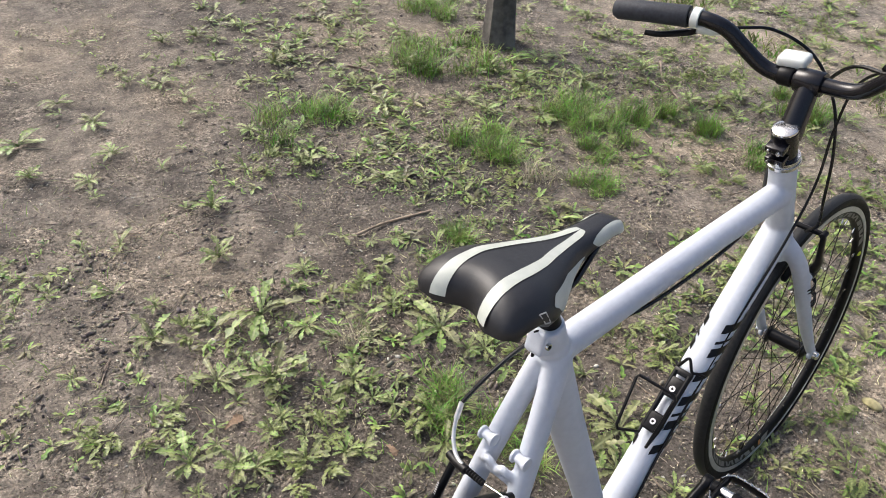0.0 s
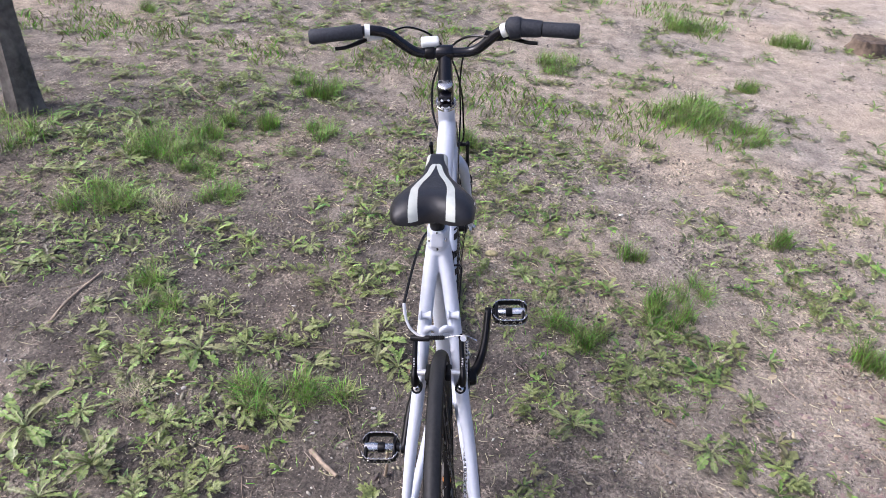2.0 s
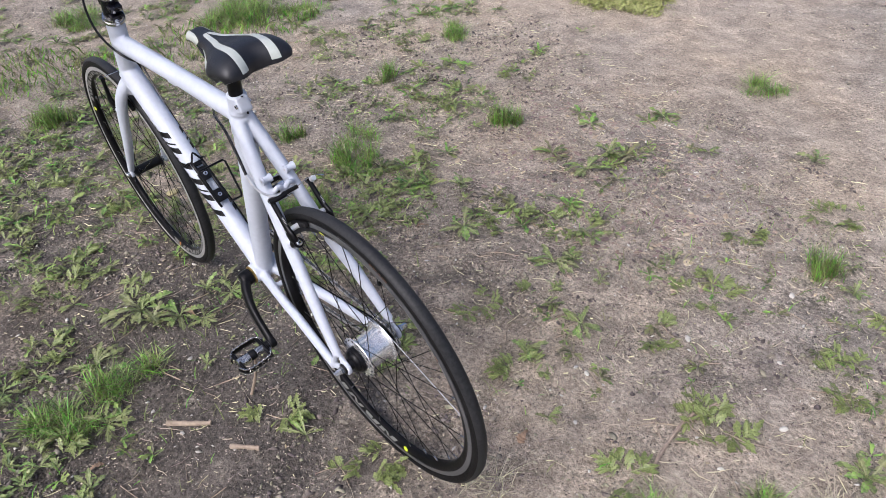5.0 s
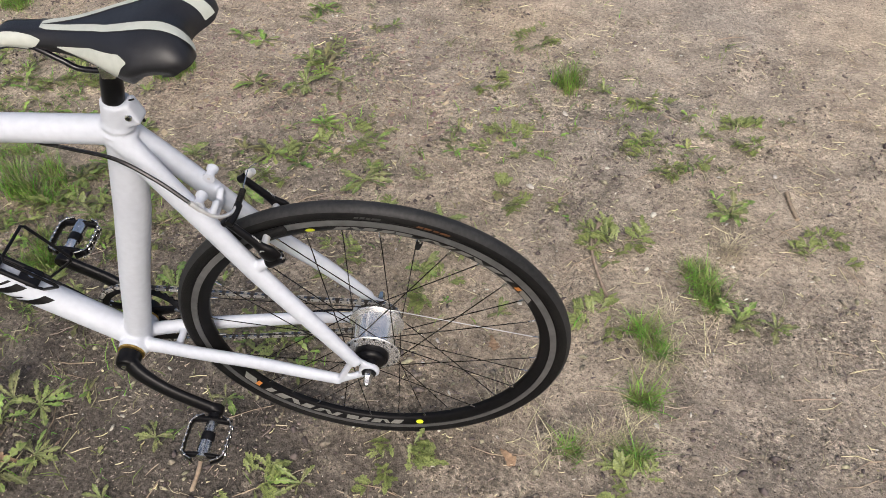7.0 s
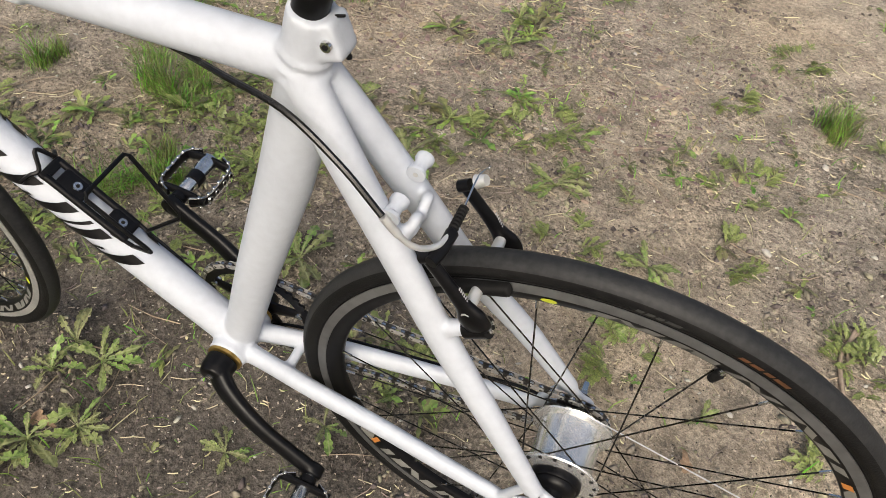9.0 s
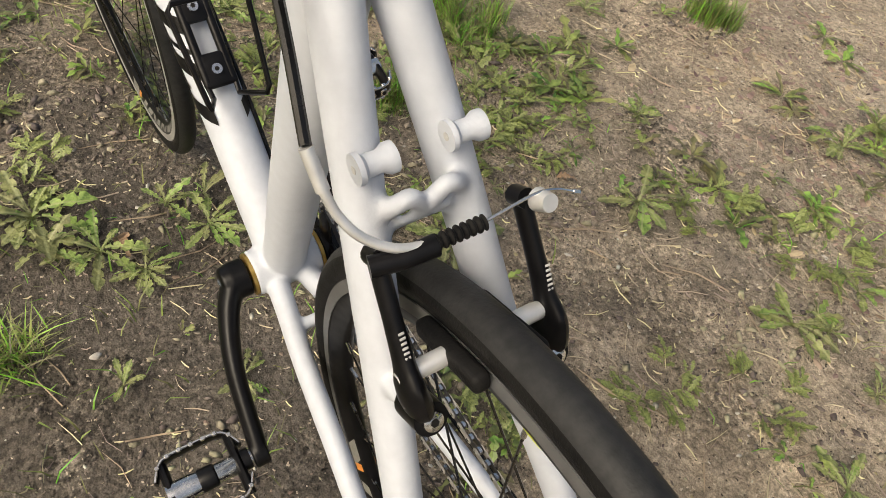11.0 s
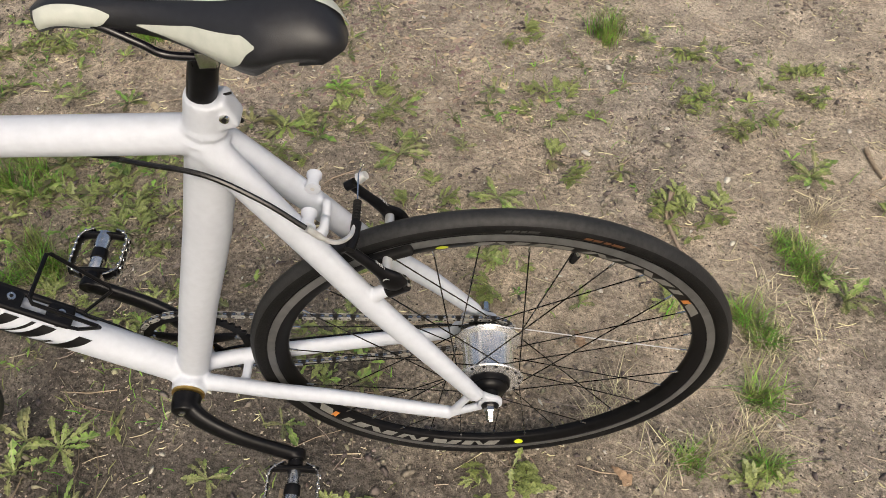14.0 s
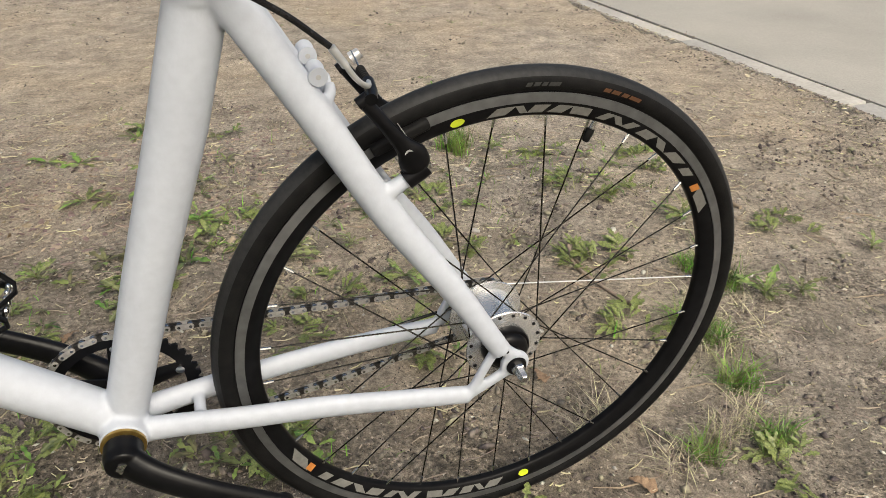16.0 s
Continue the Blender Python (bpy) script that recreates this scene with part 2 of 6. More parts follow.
def build_frame():
    g = Geo()
    tube(g, [BB + V(0.004, 0, -0.013), V(0.398, 0, 0.48), V(0.342, 0, 0.64), V(0.302, 0, 0.77)], [0.0225, 0.0245, 0.0268, 0.0262], 24, flat=[0.0222, 0.0222, 0.0222, 0.0222])
    tube(g, [V(0.308, 0, 0.75), V(0.303, 0, 0.79), SEAT_TOP], [0.0248, 0.0208, 0.0194], 24)
    tube(g, [V(0.3, 0, 0.789), V(0.6, 0, 0.788), V(0.872, 0, 0.782)], [0.0204, 0.0199, 0.022], 24)
    tube(g, [BB, V(0.9, 0, 0.7)], [0.0242, 0.0262], 24)
    tube(g, [HEAD_TOP, HEAD_LOW], [0.0215, 0.0212, 0.0225], 24)
    lathe(g, [(0.0245, -0.036), (0.0245, 0.036)], BB, 32)
    for low, high, r in ((0.8, 0.803, 0.0228), (0.7885, 0.7915, 0.0245)):
        tube(g, [V(0.3 - 0.29 * (low - 0.8), 0, low), V(0.3 - 0.29 * (high - 0.8), 0, high)], r, 24)
    block(g, (0.026, 0.027, 0.032), (0.279, 0, 0.82), axes((0.957, 0, -0.29), (0, 1, 0)), 0.003)
    for s in (1, -1):
        stay = spline([(0.304, s * 0.009, 0.785), (0.265, s * 0.02, 0.72), (0.2186, s * 0.0305, 0.64), (0.1615, s * 0.0425, 0.54), (0.1, s * 0.057, 0.45), (0.039, s * 0.069, 0.352)])
        tube(g, stay, [0.0192, 0.018, 0.0172, 0.0165, 0.0148, 0.012], 16, flat=[0.0155, 0.0142, 0.0135, 0.0132, 0.0118, 0.009])
        low = spline([(0.45, s * 0.014, 0.297), (0.4, s * 0.022, 0.299), (0.33, s * 0.033, 0.3), (0.24, s * 0.044, 0.3), (0.15, s * 0.056, 0.296), (0.075, s * 0.065, 0.291)])
        tube(g, low, [0.0155, 0.0145, 0.0142, 0.014, 0.0132, 0.0118], 16, flat=[0.013, 0.0115, 0.011, 0.0105, 0.0098, 0.009])
        for a, b, r in (((0.078, 0.291), (0.03, 0.318), 0.0075), ((0.038, 0.354), (0.018, 0.336), 0.0085), ((0.075, 0.295), (0.048, 0.352), 0.0062)):
            tube(g, [V(a[0], s * 0.066, a[1]), V(b[0], s * 0.066, b[1])], r, 12, flat=[0.0055, 0.0055])
        lathe(g, [(0.0175, s * 0.066 - 0.0045), (0.0175, s * 0.066 + 0.0045)], REAR, 24)
        tube(g, [V(0.17, s * 0.04, 0.56), V(0.14, s * 0.0405, 0.58)], [0.0095, 0.0078], 14)
    arch = spline([(0.222, 0.031, 0.646), (0.209, 0.02, 0.661), (0.206, 0.011, 0.667), (0.208, 0, 0.655), (0.206, -0.011, 0.667), (0.209, -0.02, 0.661), (0.222, -0.031, 0.646)], 6)
    tube(g, arch, [0.0085, 0.0058, 0.0056, 0.0058, 0.0056, 0.0058, 0.0085], 12)
    block(g, (0.005, 0.034, 0.022), (0.211, 0, 0.643), axes((0.85, 0, 0.52), (0, 1, 0)), 0.002)
    tube(g, [V(0.376, 0.03, 0.3), V(0.376, -0.03, 0.3)], 0.0068, 12)
    tube(g, [V(0.56, 0.012, 0.775), V(0.59, 0.012, 0.775)], 0.0055, 10)
    frame_ob = blended(part("frame", g, WHITE, bike, "white sprayed aluminium frame with soft weld fillets"), 0.0025, 5)
    # Lugs on the seat stays, the clamp slot and its bolt, the bottom bracket cup.
    for s in (1, -1):
        y = 0.036 if s > 0 else -0.017
        g = lathe(Geo(), [(0.0085, y), (0.0088, y - 0.003), (0.0062, y - 0.0055), (0.0062, y - 0.014), (0.0085, y - 0.018), (0.0085, y - 0.022)], (0.2195, 0, 0.6865), 20)
        tube(g, [V(0.2195, y - 0.01, 0.6865), V(0.236, s * 0.028, 0.668)], 0.0065, 12)
        lug = part("rack_lug", g, WHITE, frame_ob)
        part("lug_hole", lathe(Geo(), [(0.0024, y - 0.001), (0.0024, y + 0.0004)], (0.2195, 0, 0.6865), 12), DECAL_GREY, lug)
    # The clamp slot isn't cut: two dark bars paint its shade.
    part("clamp_slot", block(Geo(), (0.004, 0.0036, 0.030), (0.2690, 0, 0.8175), axes((0.957, 0, -0.29), (0, 1, 0)), 0.001), HOLE_SHADE, frame_ob)
    part("clamp_slot", block(Geo(), (0.012, 0.0022, 0.002), (0.2715, 0, 0.8375), axes((0.957, 0, -0.29), (0, 1, 0)), 0.0006), HOLE_SHADE, frame_ob)
    bolt = part("clamp_bolt", lathe(Geo(), [(0.0042, -0.0165), (0.0046, -0.0155), (0.0046, 0.0155), (0.0042, 0.0165)], (0.2745, 0, 0.821), 16), STEEL, frame_ob)
    part("bolt_socket", lathe(Geo(), [(0.0026, -0.017), (0.0026, 0.017)], (0.2745, 0, 0.821), 6), HOLE_SHADE, bolt)
    for s in (1, -1):
        g = lathe(Geo(), [(0.0225, s * 0.0355), (0.0232, s * 0.0362), (0.0232, s * 0.0395), (0.0165, s * 0.04)], BB, 36)
        part("bearing_cup", g, BRASS, frame_ob, "gold bottom bracket cup")
    for s in (1, -1):
        for at in ((0.034, 0.352), (0.064, 0.287)):
            part("eyelet", lathe(Geo(), [(0.0022, s * 0.0705), (0.0022, s * 0.0718)], (at[0], 0, at[1]), 10), HOLE_SHADE, frame_ob)
    # The black strokes along the down tube, both sides.
    d = (V(0.9, 0, 0.7) - BB) / np.linalg.norm(V(0.9, 0, 0.7) - BB)
    up = np.cross(d, V(0, 1, 0))
    up = up if up[2] > 0 else -up
    strokes = []
    for k in range(6):
        a = 0.176 + 0.0465 * k
        # Broad slanting bars with a thin parallel bar between.
        strokes += [(a, a + 0.0175, -0.048, 1.0, -1.0), (a + 0.026, a + 0.0315, -0.048, (0.3, 1.0, 0.1)[k % 3], (-1.0, -0.2, -1.0)[k % 3])]
    for s in (1, -1):
        for a, b, lean, top, low in strokes:
            v, rows = [], 9
            for k in range(rows):
                h = low + (top - low) * k / (rows - 1)
                ang = math.asin(max(-0.86, min(0.86, 0.82 * h)))
                r = 0.0259 + 0.001 * min(1.0, max(0.0, (a - 0.2) / 0.3))
                for e in (a, b):
                    v.append(BB + d * (e + lean * h * 0.5) + up * (r * math.sin(ang)) + V(0, s * r * math.cos(ang), 0))
            f = [(2 * k, 2 * k + 1, 2 * k + 3, 2 * k + 2) for k in range(rows - 1)]
            part("decal_stroke", Geo().add(v, f if s < 0 else [q[::-1] for q in f]), DECAL_BLACK, frame_ob)
    return frame_ob


def build_fork():
    g = Geo()
    tube(g, [HEAD_LOW + V(-0.002, 0, 0.004), V(0.921, 0, 0.64)], [0.0235, 0.024], 24)
    for s in (1, -1):
        leg = spline([(0.914, s * 0.01, 0.668), (0.925, s * 0.03, 0.642), (0.948, s * 0.041, 0.595), (1.02, s * 0.0485, 0.455), (1.09, s * 0.053, 0.345)])
        tube(g, leg, [0.018, 0.0165, 0.0165, 0.014, 0.0105], 18, flat=[0.016, 0.0145, 0.014, 0.0125, 0.009])
        lathe(g, [(0.0135, s * 0.053 - 0.0045), (0.0135, s * 0.053 + 0.0045)], FRONT + V(-0.001, 0, 0.002), 20)
        tube(g, [V(0.955, s * 0.044, 0.574), V(0.985, s * 0.042, 0.585)], 0.009, 12)
    fork_ob = blended(part("fork", g, WHITE, bike, "white sprayed fork with straight blades"), 0.0026, 4)
    g = Geo()
    for z in (0.565, 0.556, 0.525, 0.517, 0.51):
        k = (0.648 - z) / 0.303
        c = V(0.925 + 0.165 * k, -0.0435, z)
        ring = np.linspace(0, 2 * math.pi, 20)
        pts = [c + V(0.0178 * math.cos(a), 0.0165 * math.sin(a), 0.006 * math.cos(a) + 0.0012 * a) for a in ring]
        tube(g, pts, 0.0016, 6)
    part("cable_wrap", g, CABLE, fork_ob, "black cable wound round one blade")
    return fork_ob


def gear(n, r, tooth, inner, half, centre, y):
    """A toothed ring with thickness."""
    g, out, k = Geo(), [], n * 4
    for i in range(k):
        a = 2 * math.pi * i / k
        q = r + (tooth if i % 4 in (1, 2) else 0) - (0.0 if i % 4 else 0.0006)
        out.append((q * math.cos(a), q * math.sin(a), inner * math.cos(a), inner * math.sin(a)))
    o = np.array(out)
    v = np.concatenate([np.stack([o[:, c], np.full(k, s * half), o[:, c + 1]], 1) for s in (1, -1) for c in (0, 2)])
    f = []
    for i in range(k):
        j = (i + 1) % k
        f += [(i, j, k + j, k + i), (2 * k + i, 3 * k + i, 3 * k + j, 2 * k + j), (i, 2 * k + i, 2 * k + j, j), (k + i, k + j, 3 * k + j, 3 * k + i)]
    return g.add(v + np.array(centre) + V(0, y, 0), f)


def build_wheel(name, axle, hub_y, hub_r, turn, label, marks, silver):
    """Rim with its tyre, brake tracks, spokes, valve and printed marks."""
    prof = [(0.3165, -0.0105), (0.3165, 0.0105), (0.3005, 0.0112), (0.2965, 0.0104), (0.2855, 0.0062), (0.2835, 0.0035), (0.2835, -0.0035), (0.2855, -0.0062), (0.2965, -0.0104), (0.3005, -0.0112)]
    rim = part(name, lathe(Geo(), prof, axle, 128, closed=True), RIM_BLACK, bike, label)
    w = [(0.0145 * math.cos(a) * 0.95, 0.0142 * math.sin(a)) for a in np.linspace(0, 2 * math.pi, 18, endpoint=False)]
    w = [(0.3218 + c + (0.0005 if abs(s) < 0.006 and c > 0 else 0), s) for c, s in w]
    tyre = lathe(Geo(), w, axle, 144, closed=True)
    crown = {k for k in range(18) if w[k][0] + w[(k + 1) % 18][0] > 2 * 0.3282}
    tyre.k = [1 if i // 144 in crown else 0 for i in range(len(tyre.f))]
    part("tyre", tyre, [RUBBER, TREAD], rim, "worn black slick tyre, dusty tread with painted grey sheen", 180)
    for s in (1, -1):
        lip = [(0.3115, s * 0.0108), (0.3115, s * 0.0118), (0.3012, s * 0.0122), (0.3012, s * 0.0112)]
        part("brake_track", lathe(Geo(), lip, axle, 128, closed=True), TRACK if marks else BRIGHT_TRACK, rim, "scuffed grey brake track" if marks else "bright grey brake track")
    shared = {}
    for s in (1, -1):
        for lead in (1, -1):
            g = Geo()
            a0 = lead * radians(64)
            p0 = V(hub_r * math.sin(a0), s * hub_y, hub_r * math.cos(a0))
            p1 = V(0, s * 0.002, 0.2845)
            tube(g, [p0, p1], 0.00095, 6, cap=False)
            e = (p1 - p0) / np.linalg.norm(p1 - p0)
            tube(g, [p1 - e * 0.013, p1 - e * 0.001], 0.0017, 6, slot=1)
            shared[s, lead] = g.mesh("spoke", [SPOKE_BLACK, STEEL])
    for i in range(32):
        s, lead = (-1, 1)[i % 2], (1, -1)[(i // 2) % 2]
        sp = part("spoke", shared[s, lead], None, rim)
        sp.matrix_basis = Matrix.Translation(Vector(axle)) @ Matrix.Rotation(2 * math.pi * (i + turn) / 32, 4, "Y")
        if i in silver:
            sp.data = sp.data.copy()
            sp.data.materials[0] = BARE_SPOKE
    return rim


def arc_patch(axle, side, a0, a1, r0, r1, lift=0.0005, lean=0.0, n=5, oval=False):
    """A printed patch that lies on the sloping side of a rim or the wall of a tyre."""
    v = []
    for k in range(n):
        half = (r1 - r0) / 2 * (math.sqrt(max(0.02, 1 - (2 * k / (n - 1) - 1) ** 2)) if oval else 1)
        for r, sh in (((r0 + r1) / 2 - half, -lean), ((r0 + r1) / 2 + half, lean)):
            a = a0 + (a1 - a0) * k / (n - 1) + sh
            if r < 0.3005:
                y = np.interp(r, [0.2855, 0.2965, 0.3005], [0.0062, 0.0104, 0.0112])
            else:
                y = 0.0142 * math.sqrt(max(0.05, 1 - ((r - 0.3218) / 0.0138) ** 2))
            v.append(V(axle[0] + r * math.cos(a), side * (y + lift), axle[2] + r * math.sin(a)))
    f = [(2 * k, 2 * k + 1, 2 * k + 3, 2 * k + 2) for k in range(n - 1)]
    return Geo().add(v, f if side < 0 else [q[::-1] for q in f])


def rim_print(rim, axle, side, start):
    """Grey block print between a yellow oval and a small orange patch on a rim's side."""
    c = radians(start)
    for k, (off, wide, lean) in enumerate(((0.16, 0.07, 0.03), (0.235, 0.03, -0.02), (0.3, 0.06, 0.02), (0.385, 0.06, 0.03), (0.47, 0.08, 0.0), (0.58, 0.04, 0.03), (0.64, 0.035, -0.03), (0.7, 0.04, 0.03), (0.79, 0.07, 0.02), (0.88, 0.05, -0.03), (0.98, 0.08, 0.03), (1.08, 0.05, 0.02))):
        part("print_block", arc_patch(axle, side, c + off - wide / 2, c + off + wide / 2, 0.2882, 0.298, lean=lean * 0.6), RIM_GREY, rim)
    part("print_patch", arc_patch(axle, side, c + 1.165, c + 1.2, 0.288, 0.2975), DECAL_ORANGE, rim)
    part("print_block", arc_patch(axle, side, c + 1.205, c + 1.31, 0.2872, 0.2985, lean=-0.02), RIM_GREY, rim)
    part("yellow_sticker", arc_patch(axle, side, c - 0.026, c + 0.026, 0.288, 0.298, 0.0008, n=11, oval=True), DECAL_YELLOW, rim, "small yellow oval sticker")


def build_valve(rim, axle, degrees):
    a = radians(degrees)
    e = V(math.cos(a), 0, math.sin(a))
    p = np.array(axle)
    stem = part("valve", tube(Geo(), [p + e * 0.286, p + e * 0.272], 0.003, 10), STEEL, rim)
    part("valve_cap", tube(Geo(), [p + e * 0.274, p + e * 0.272, p + e * 0.26, p + e * 0.2585], [0.0042, 0.0048, 0.0042, 0.003], 12), RUBBER, stem)


def build_rear_hub(rim):
    c = REAR
    g = lathe(Geo(), [(0.03, 0.0345), (0.0475, 0.0335), (0.0485, 0.032), (0.0475, 0.0302), (0.0385, 0.0285), (0.0368, 0.02), (0.0368, -0.018), (0.0385, -0.0265), (0.0475, -0.0282), (0.0485, -0.03), (0.0475, -0.0315), (0.03, -0.0325)], c, 56)
    hub = part("hub", g, ALLOY, rim, "large polished alloy gear hub")
    part("hub_cap", lathe(Geo(), [(0.01, 0.06), (0.0125, 0.0595), (0.0135, 0.0535), (0.021, 0.052), (0.0245, 0.0485), (0.0255, 0.044), (0.0285, 0.0435), (0.0295, 0.041), (0.0295, 0.034)], c, 40), BLACK, rim, "black dust cap")
    for s in (1, -1):
        part("axle", lathe(Geo(), [(0.005, s * 0.05), (0.005, s * 0.0835)], c, 14), STEEL, rim)
        part("axle_washer", lathe(Geo(), [(0.0115, s * 0.0705), (0.0125, s * 0.072), (0.0115, s * 0.0745), (0.008, s * 0.075)], c, 24), BLACK, rim)
        part("axle_nut", lathe(Geo(), [(0.0086, s * 0.0745), (0.0086, s * 0.081), (0.0066, s * 0.083), (0.0062, s * 0.094), (0.004, s * 0.0965)], c, 6), STEEL, rim, "bright domed axle nut")
    hole = lathe(Geo(), [(0.0022, -0.0004), (0.0022, 0.0004)], (0, 0, 0), 8).mesh("spoke_hole", HOLE_SHADE)
    for s in (1, -1):
        for i in range(16):
            a = 2 * math.pi * (i + 0.5 * (s > 0)) / 16
            part("spoke_hole", hole, None, hub).matrix_basis = Matrix.Translation(Vector(c + V(0.0435 * math.cos(a), s * 0.0342, 0.0435 * math.sin(a))))
    part("sprocket", gear(18, 0.0355, 0.0035, 0.02, 0.0012, c, -0.046), CHAIN_DARK, rim, "oily sprocket")
    part("driver", lathe(Geo(), [(0.03, -0.033), (0.03, -0.04), (0.024, -0.044), (0.02, -0.056), (0.01, -0.058)], c, 32), BLACK, rim)


def build_front_hub(rim):
    c = FRONT
    part("hub", lathe(Geo(), [(0.012, 0.044), (0.019, 0.0395), (0.0195, 0.0365), (0.0135, 0.033), (0.0135, -0.033), (0.0195, -0.0365), (0.019, -0.0395), (0.012, -0.044)], c, 36), BLACK, rim, "slim black front hub")
    for s in (1, -1):
        part("axle_nut", lathe(Geo(), [(0.005, s * 0.04), (0.009, s * 0.0575), (0.009, s * 0.066), (0.006, s * 0.069)], c, 16), STEEL, rim)


def build_wheels():
    rear = build_wheel("rear_wheel", REAR, 0.0315, 0.0435, 0.3, "rear wheel with a deep black rim and thin black spokes", True, {24})
    for centre in (78, 258):
        for s in (1, -1):
            rim_print(rear, REAR, s, centre)
    build_valve(rear, REAR, 110.5)
    build_rear_hub(rear)
    for k, (a, b) in enumerate(((91.5, 92.6), (93, 94.2), (94.6, 95.6), (96, 98.2), (107.5, 109), (109.4, 111.2), (111.8, 113.2), (113.6, 116.2))):
        for s in (1, -1):
            part("tyre_print", arc_patch(REAR, s, radians(a), radians(b), 0.319, 0.3232, 0.0003, 0.003), TYRE_ORANGE if k > 3 else TYRE_GREY, rear)
    front = build_wheel("front_wheel", FRONT, 0.038, 0.0165, 0.1, "front wheel with a deep black rim and bright brake track", False, set())
    for centre in (20, 200):
        for s in (1, -1):
            rim_print(front, FRONT, s, centre)
    build_valve(front, FRONT, 250)
    build_front_hub(front)


def build_cranks():
    ring = part("chainring", gear(42, 0.0815, 0.004, 0.068, 0.0016, BB, -0.046), BLACK, bike, "black toothed chainring")
    g = Geo()
    for k in range(5):
        a = radians(20 + 72 * k)
        e = V(math.cos(a), 0, math.sin(a))
        tube(g, [BB + V(0, -0.05, 0) + e * 0.012, BB + V(0, -0.0475, 0) + e * 0.07], [0.014, 0.008], 10, flat=[0.005, 0.003])
    lathe(g, [(0.02, -0.044), (0.022, -0.052), (0.017, -0.064)], BB, 28)
    spider = part("spider", g, BLACK, ring)
    for k in range(5):
        a = radians(20 + 72 * k)
        part("ring_bolt", lathe(Geo(), [(0.0052, -0.053), (0.0052, -0.0425), (0.003, -0.042)], BB + V(0.066 * math.cos(a), 0, 0.066 * math.sin(a)), 12), STEEL, spider)
    for s in (1, -1):
        e = V(-0.15, 0, -0.081) * s
        path = spline([BB + V(0, s * 0.056, 0), BB + e * 0.18 + V(0, s * 0.074, 0), BB + e * 0.5 + V(0, s * 0.09, 0.002), BB + e + V(0, s * 0.1, 0)])
        g = tube(Geo(), path, [0.0195, 0.018, 0.0165, 0.0145, 0.0145], 18, flat=[0.0135, 0.012, 0.0105, 0.0095, 0.0095])
        lathe(g, [(0.0205, s * 0.041), (0.0205, s * 0.058), (0.018, s * 0.068), (0.012, s * 0.07)], BB, 30)
        lathe(g, [(0.0135, s * 0.092), (0.0138, s * 0.094), (0.0138, s * 0.106), (0.0125, s * 0.108)], BB + e, 24)
        arm = blended(part("crank_arm", g, BLACK, bike, "scuffed black crank arm"), 0.0016, 4)
        part("crank_bolt", lathe(Geo(), [(0.0075, s * 0.068), (0.0075, s * 0.0712), (0.004, s * 0.0716)], BB, 6), STEEL, arm)
        build_pedal(BB + e + V(0, s * 0.1, 0), s)


def build_pedal(at, s):
    """Cage pedal: bright axle body in a black frame with toothed plates."""
    tilt = Matrix.Rotation(radians(-8 if s > 0 else -6), 4, "Y")
    body = Geo()
    lathe(body, [(0.0075, s * 0.006), (0.0075, s * 0.02), (0.0105, s * 0.024), (0.0098, s * 0.05), (0.0125, s * 0.07), (0.0125, s * 0.092), (0.006, s * 0.095)], (0, 0, 0), 20)
    ped = part("pedal", body, STEEL, bike, "black cage pedal with bright toothed plates")
    ped.matrix_basis = Matrix.Translation(Vector(at)) @ tilt
    g = Geo()
    lathe(g, [(0.011, s * 0.01), (0.011, s * 0.018)], (0, 0, 0), 18)
    for a, b in ((s * 0.022, 0.034), (s * 0.088, 0.03)):
        part("pedal_frame", tube(Geo(), spline([(-b, a, 0), (-0.012, a, 0.004), (0.012, a, 0.004), (b, a, 0)]), 0.0075, 10, flat=[0.005, 0.005]), BLACK, ped)
    part("pedal_collar", g, BLACK, ped)
    part("pedal_sleeve", lathe(Geo(), [(0.0095, s * 0.044), (0.0118, s * 0.046), (0.0122, s * 0.06), (0.0105, s * 0.063)], (0, 0, 0), 18), BLACK, ped)
    for q in (1, -1):
        g = Geo()
        ys = np.linspace(0.014, 0.098, 15)
        line = [V(q * (0.036 - 0.02 * abs((y - 0.056) / 0.042) ** 6), s * y, 0) for y in ys]
        tube(g, line, 0.009, 8, side=(1, 0, 0), flat=[0.0022, 0.0022])
        plate = part("plate", g, BLACK, ped)
        for z in (1, -1):
            part("plate_edge", tube(Geo(), [p + V(q * 0.0006, 0, z * 0.0082) for p in line], 0.0015, 6), STEEL, plate, "bright worn plate edge")
        for y in (0.032, 0.047, 0.065, 0.08):
            spot = V(q * 0.0362, s * y, 0)
            part("plate_boss", tube(Geo(), [spot, spot + V(q * 0.0028, 0, 0)], [0.0052, 0.0048], 12), STEEL, plate)
            part("plate_hole", tube(Geo(), [spot + V(q * 0.002, 0, 0), spot + V(q * 0.0032, 0, 0)], 0.0026, 10), HOLE_SHADE, plate)
        g = Geo()
        for k, p in enumerate(line[1:-1:2]):
            for z in (1, -1):
                block(g, (0.0046, 0.005, 0.004), p + V(0, 0, z * 0.0095), None, 0.0009, segments=1)
        part("teeth", g, STEEL, ped, "bright worn teeth")


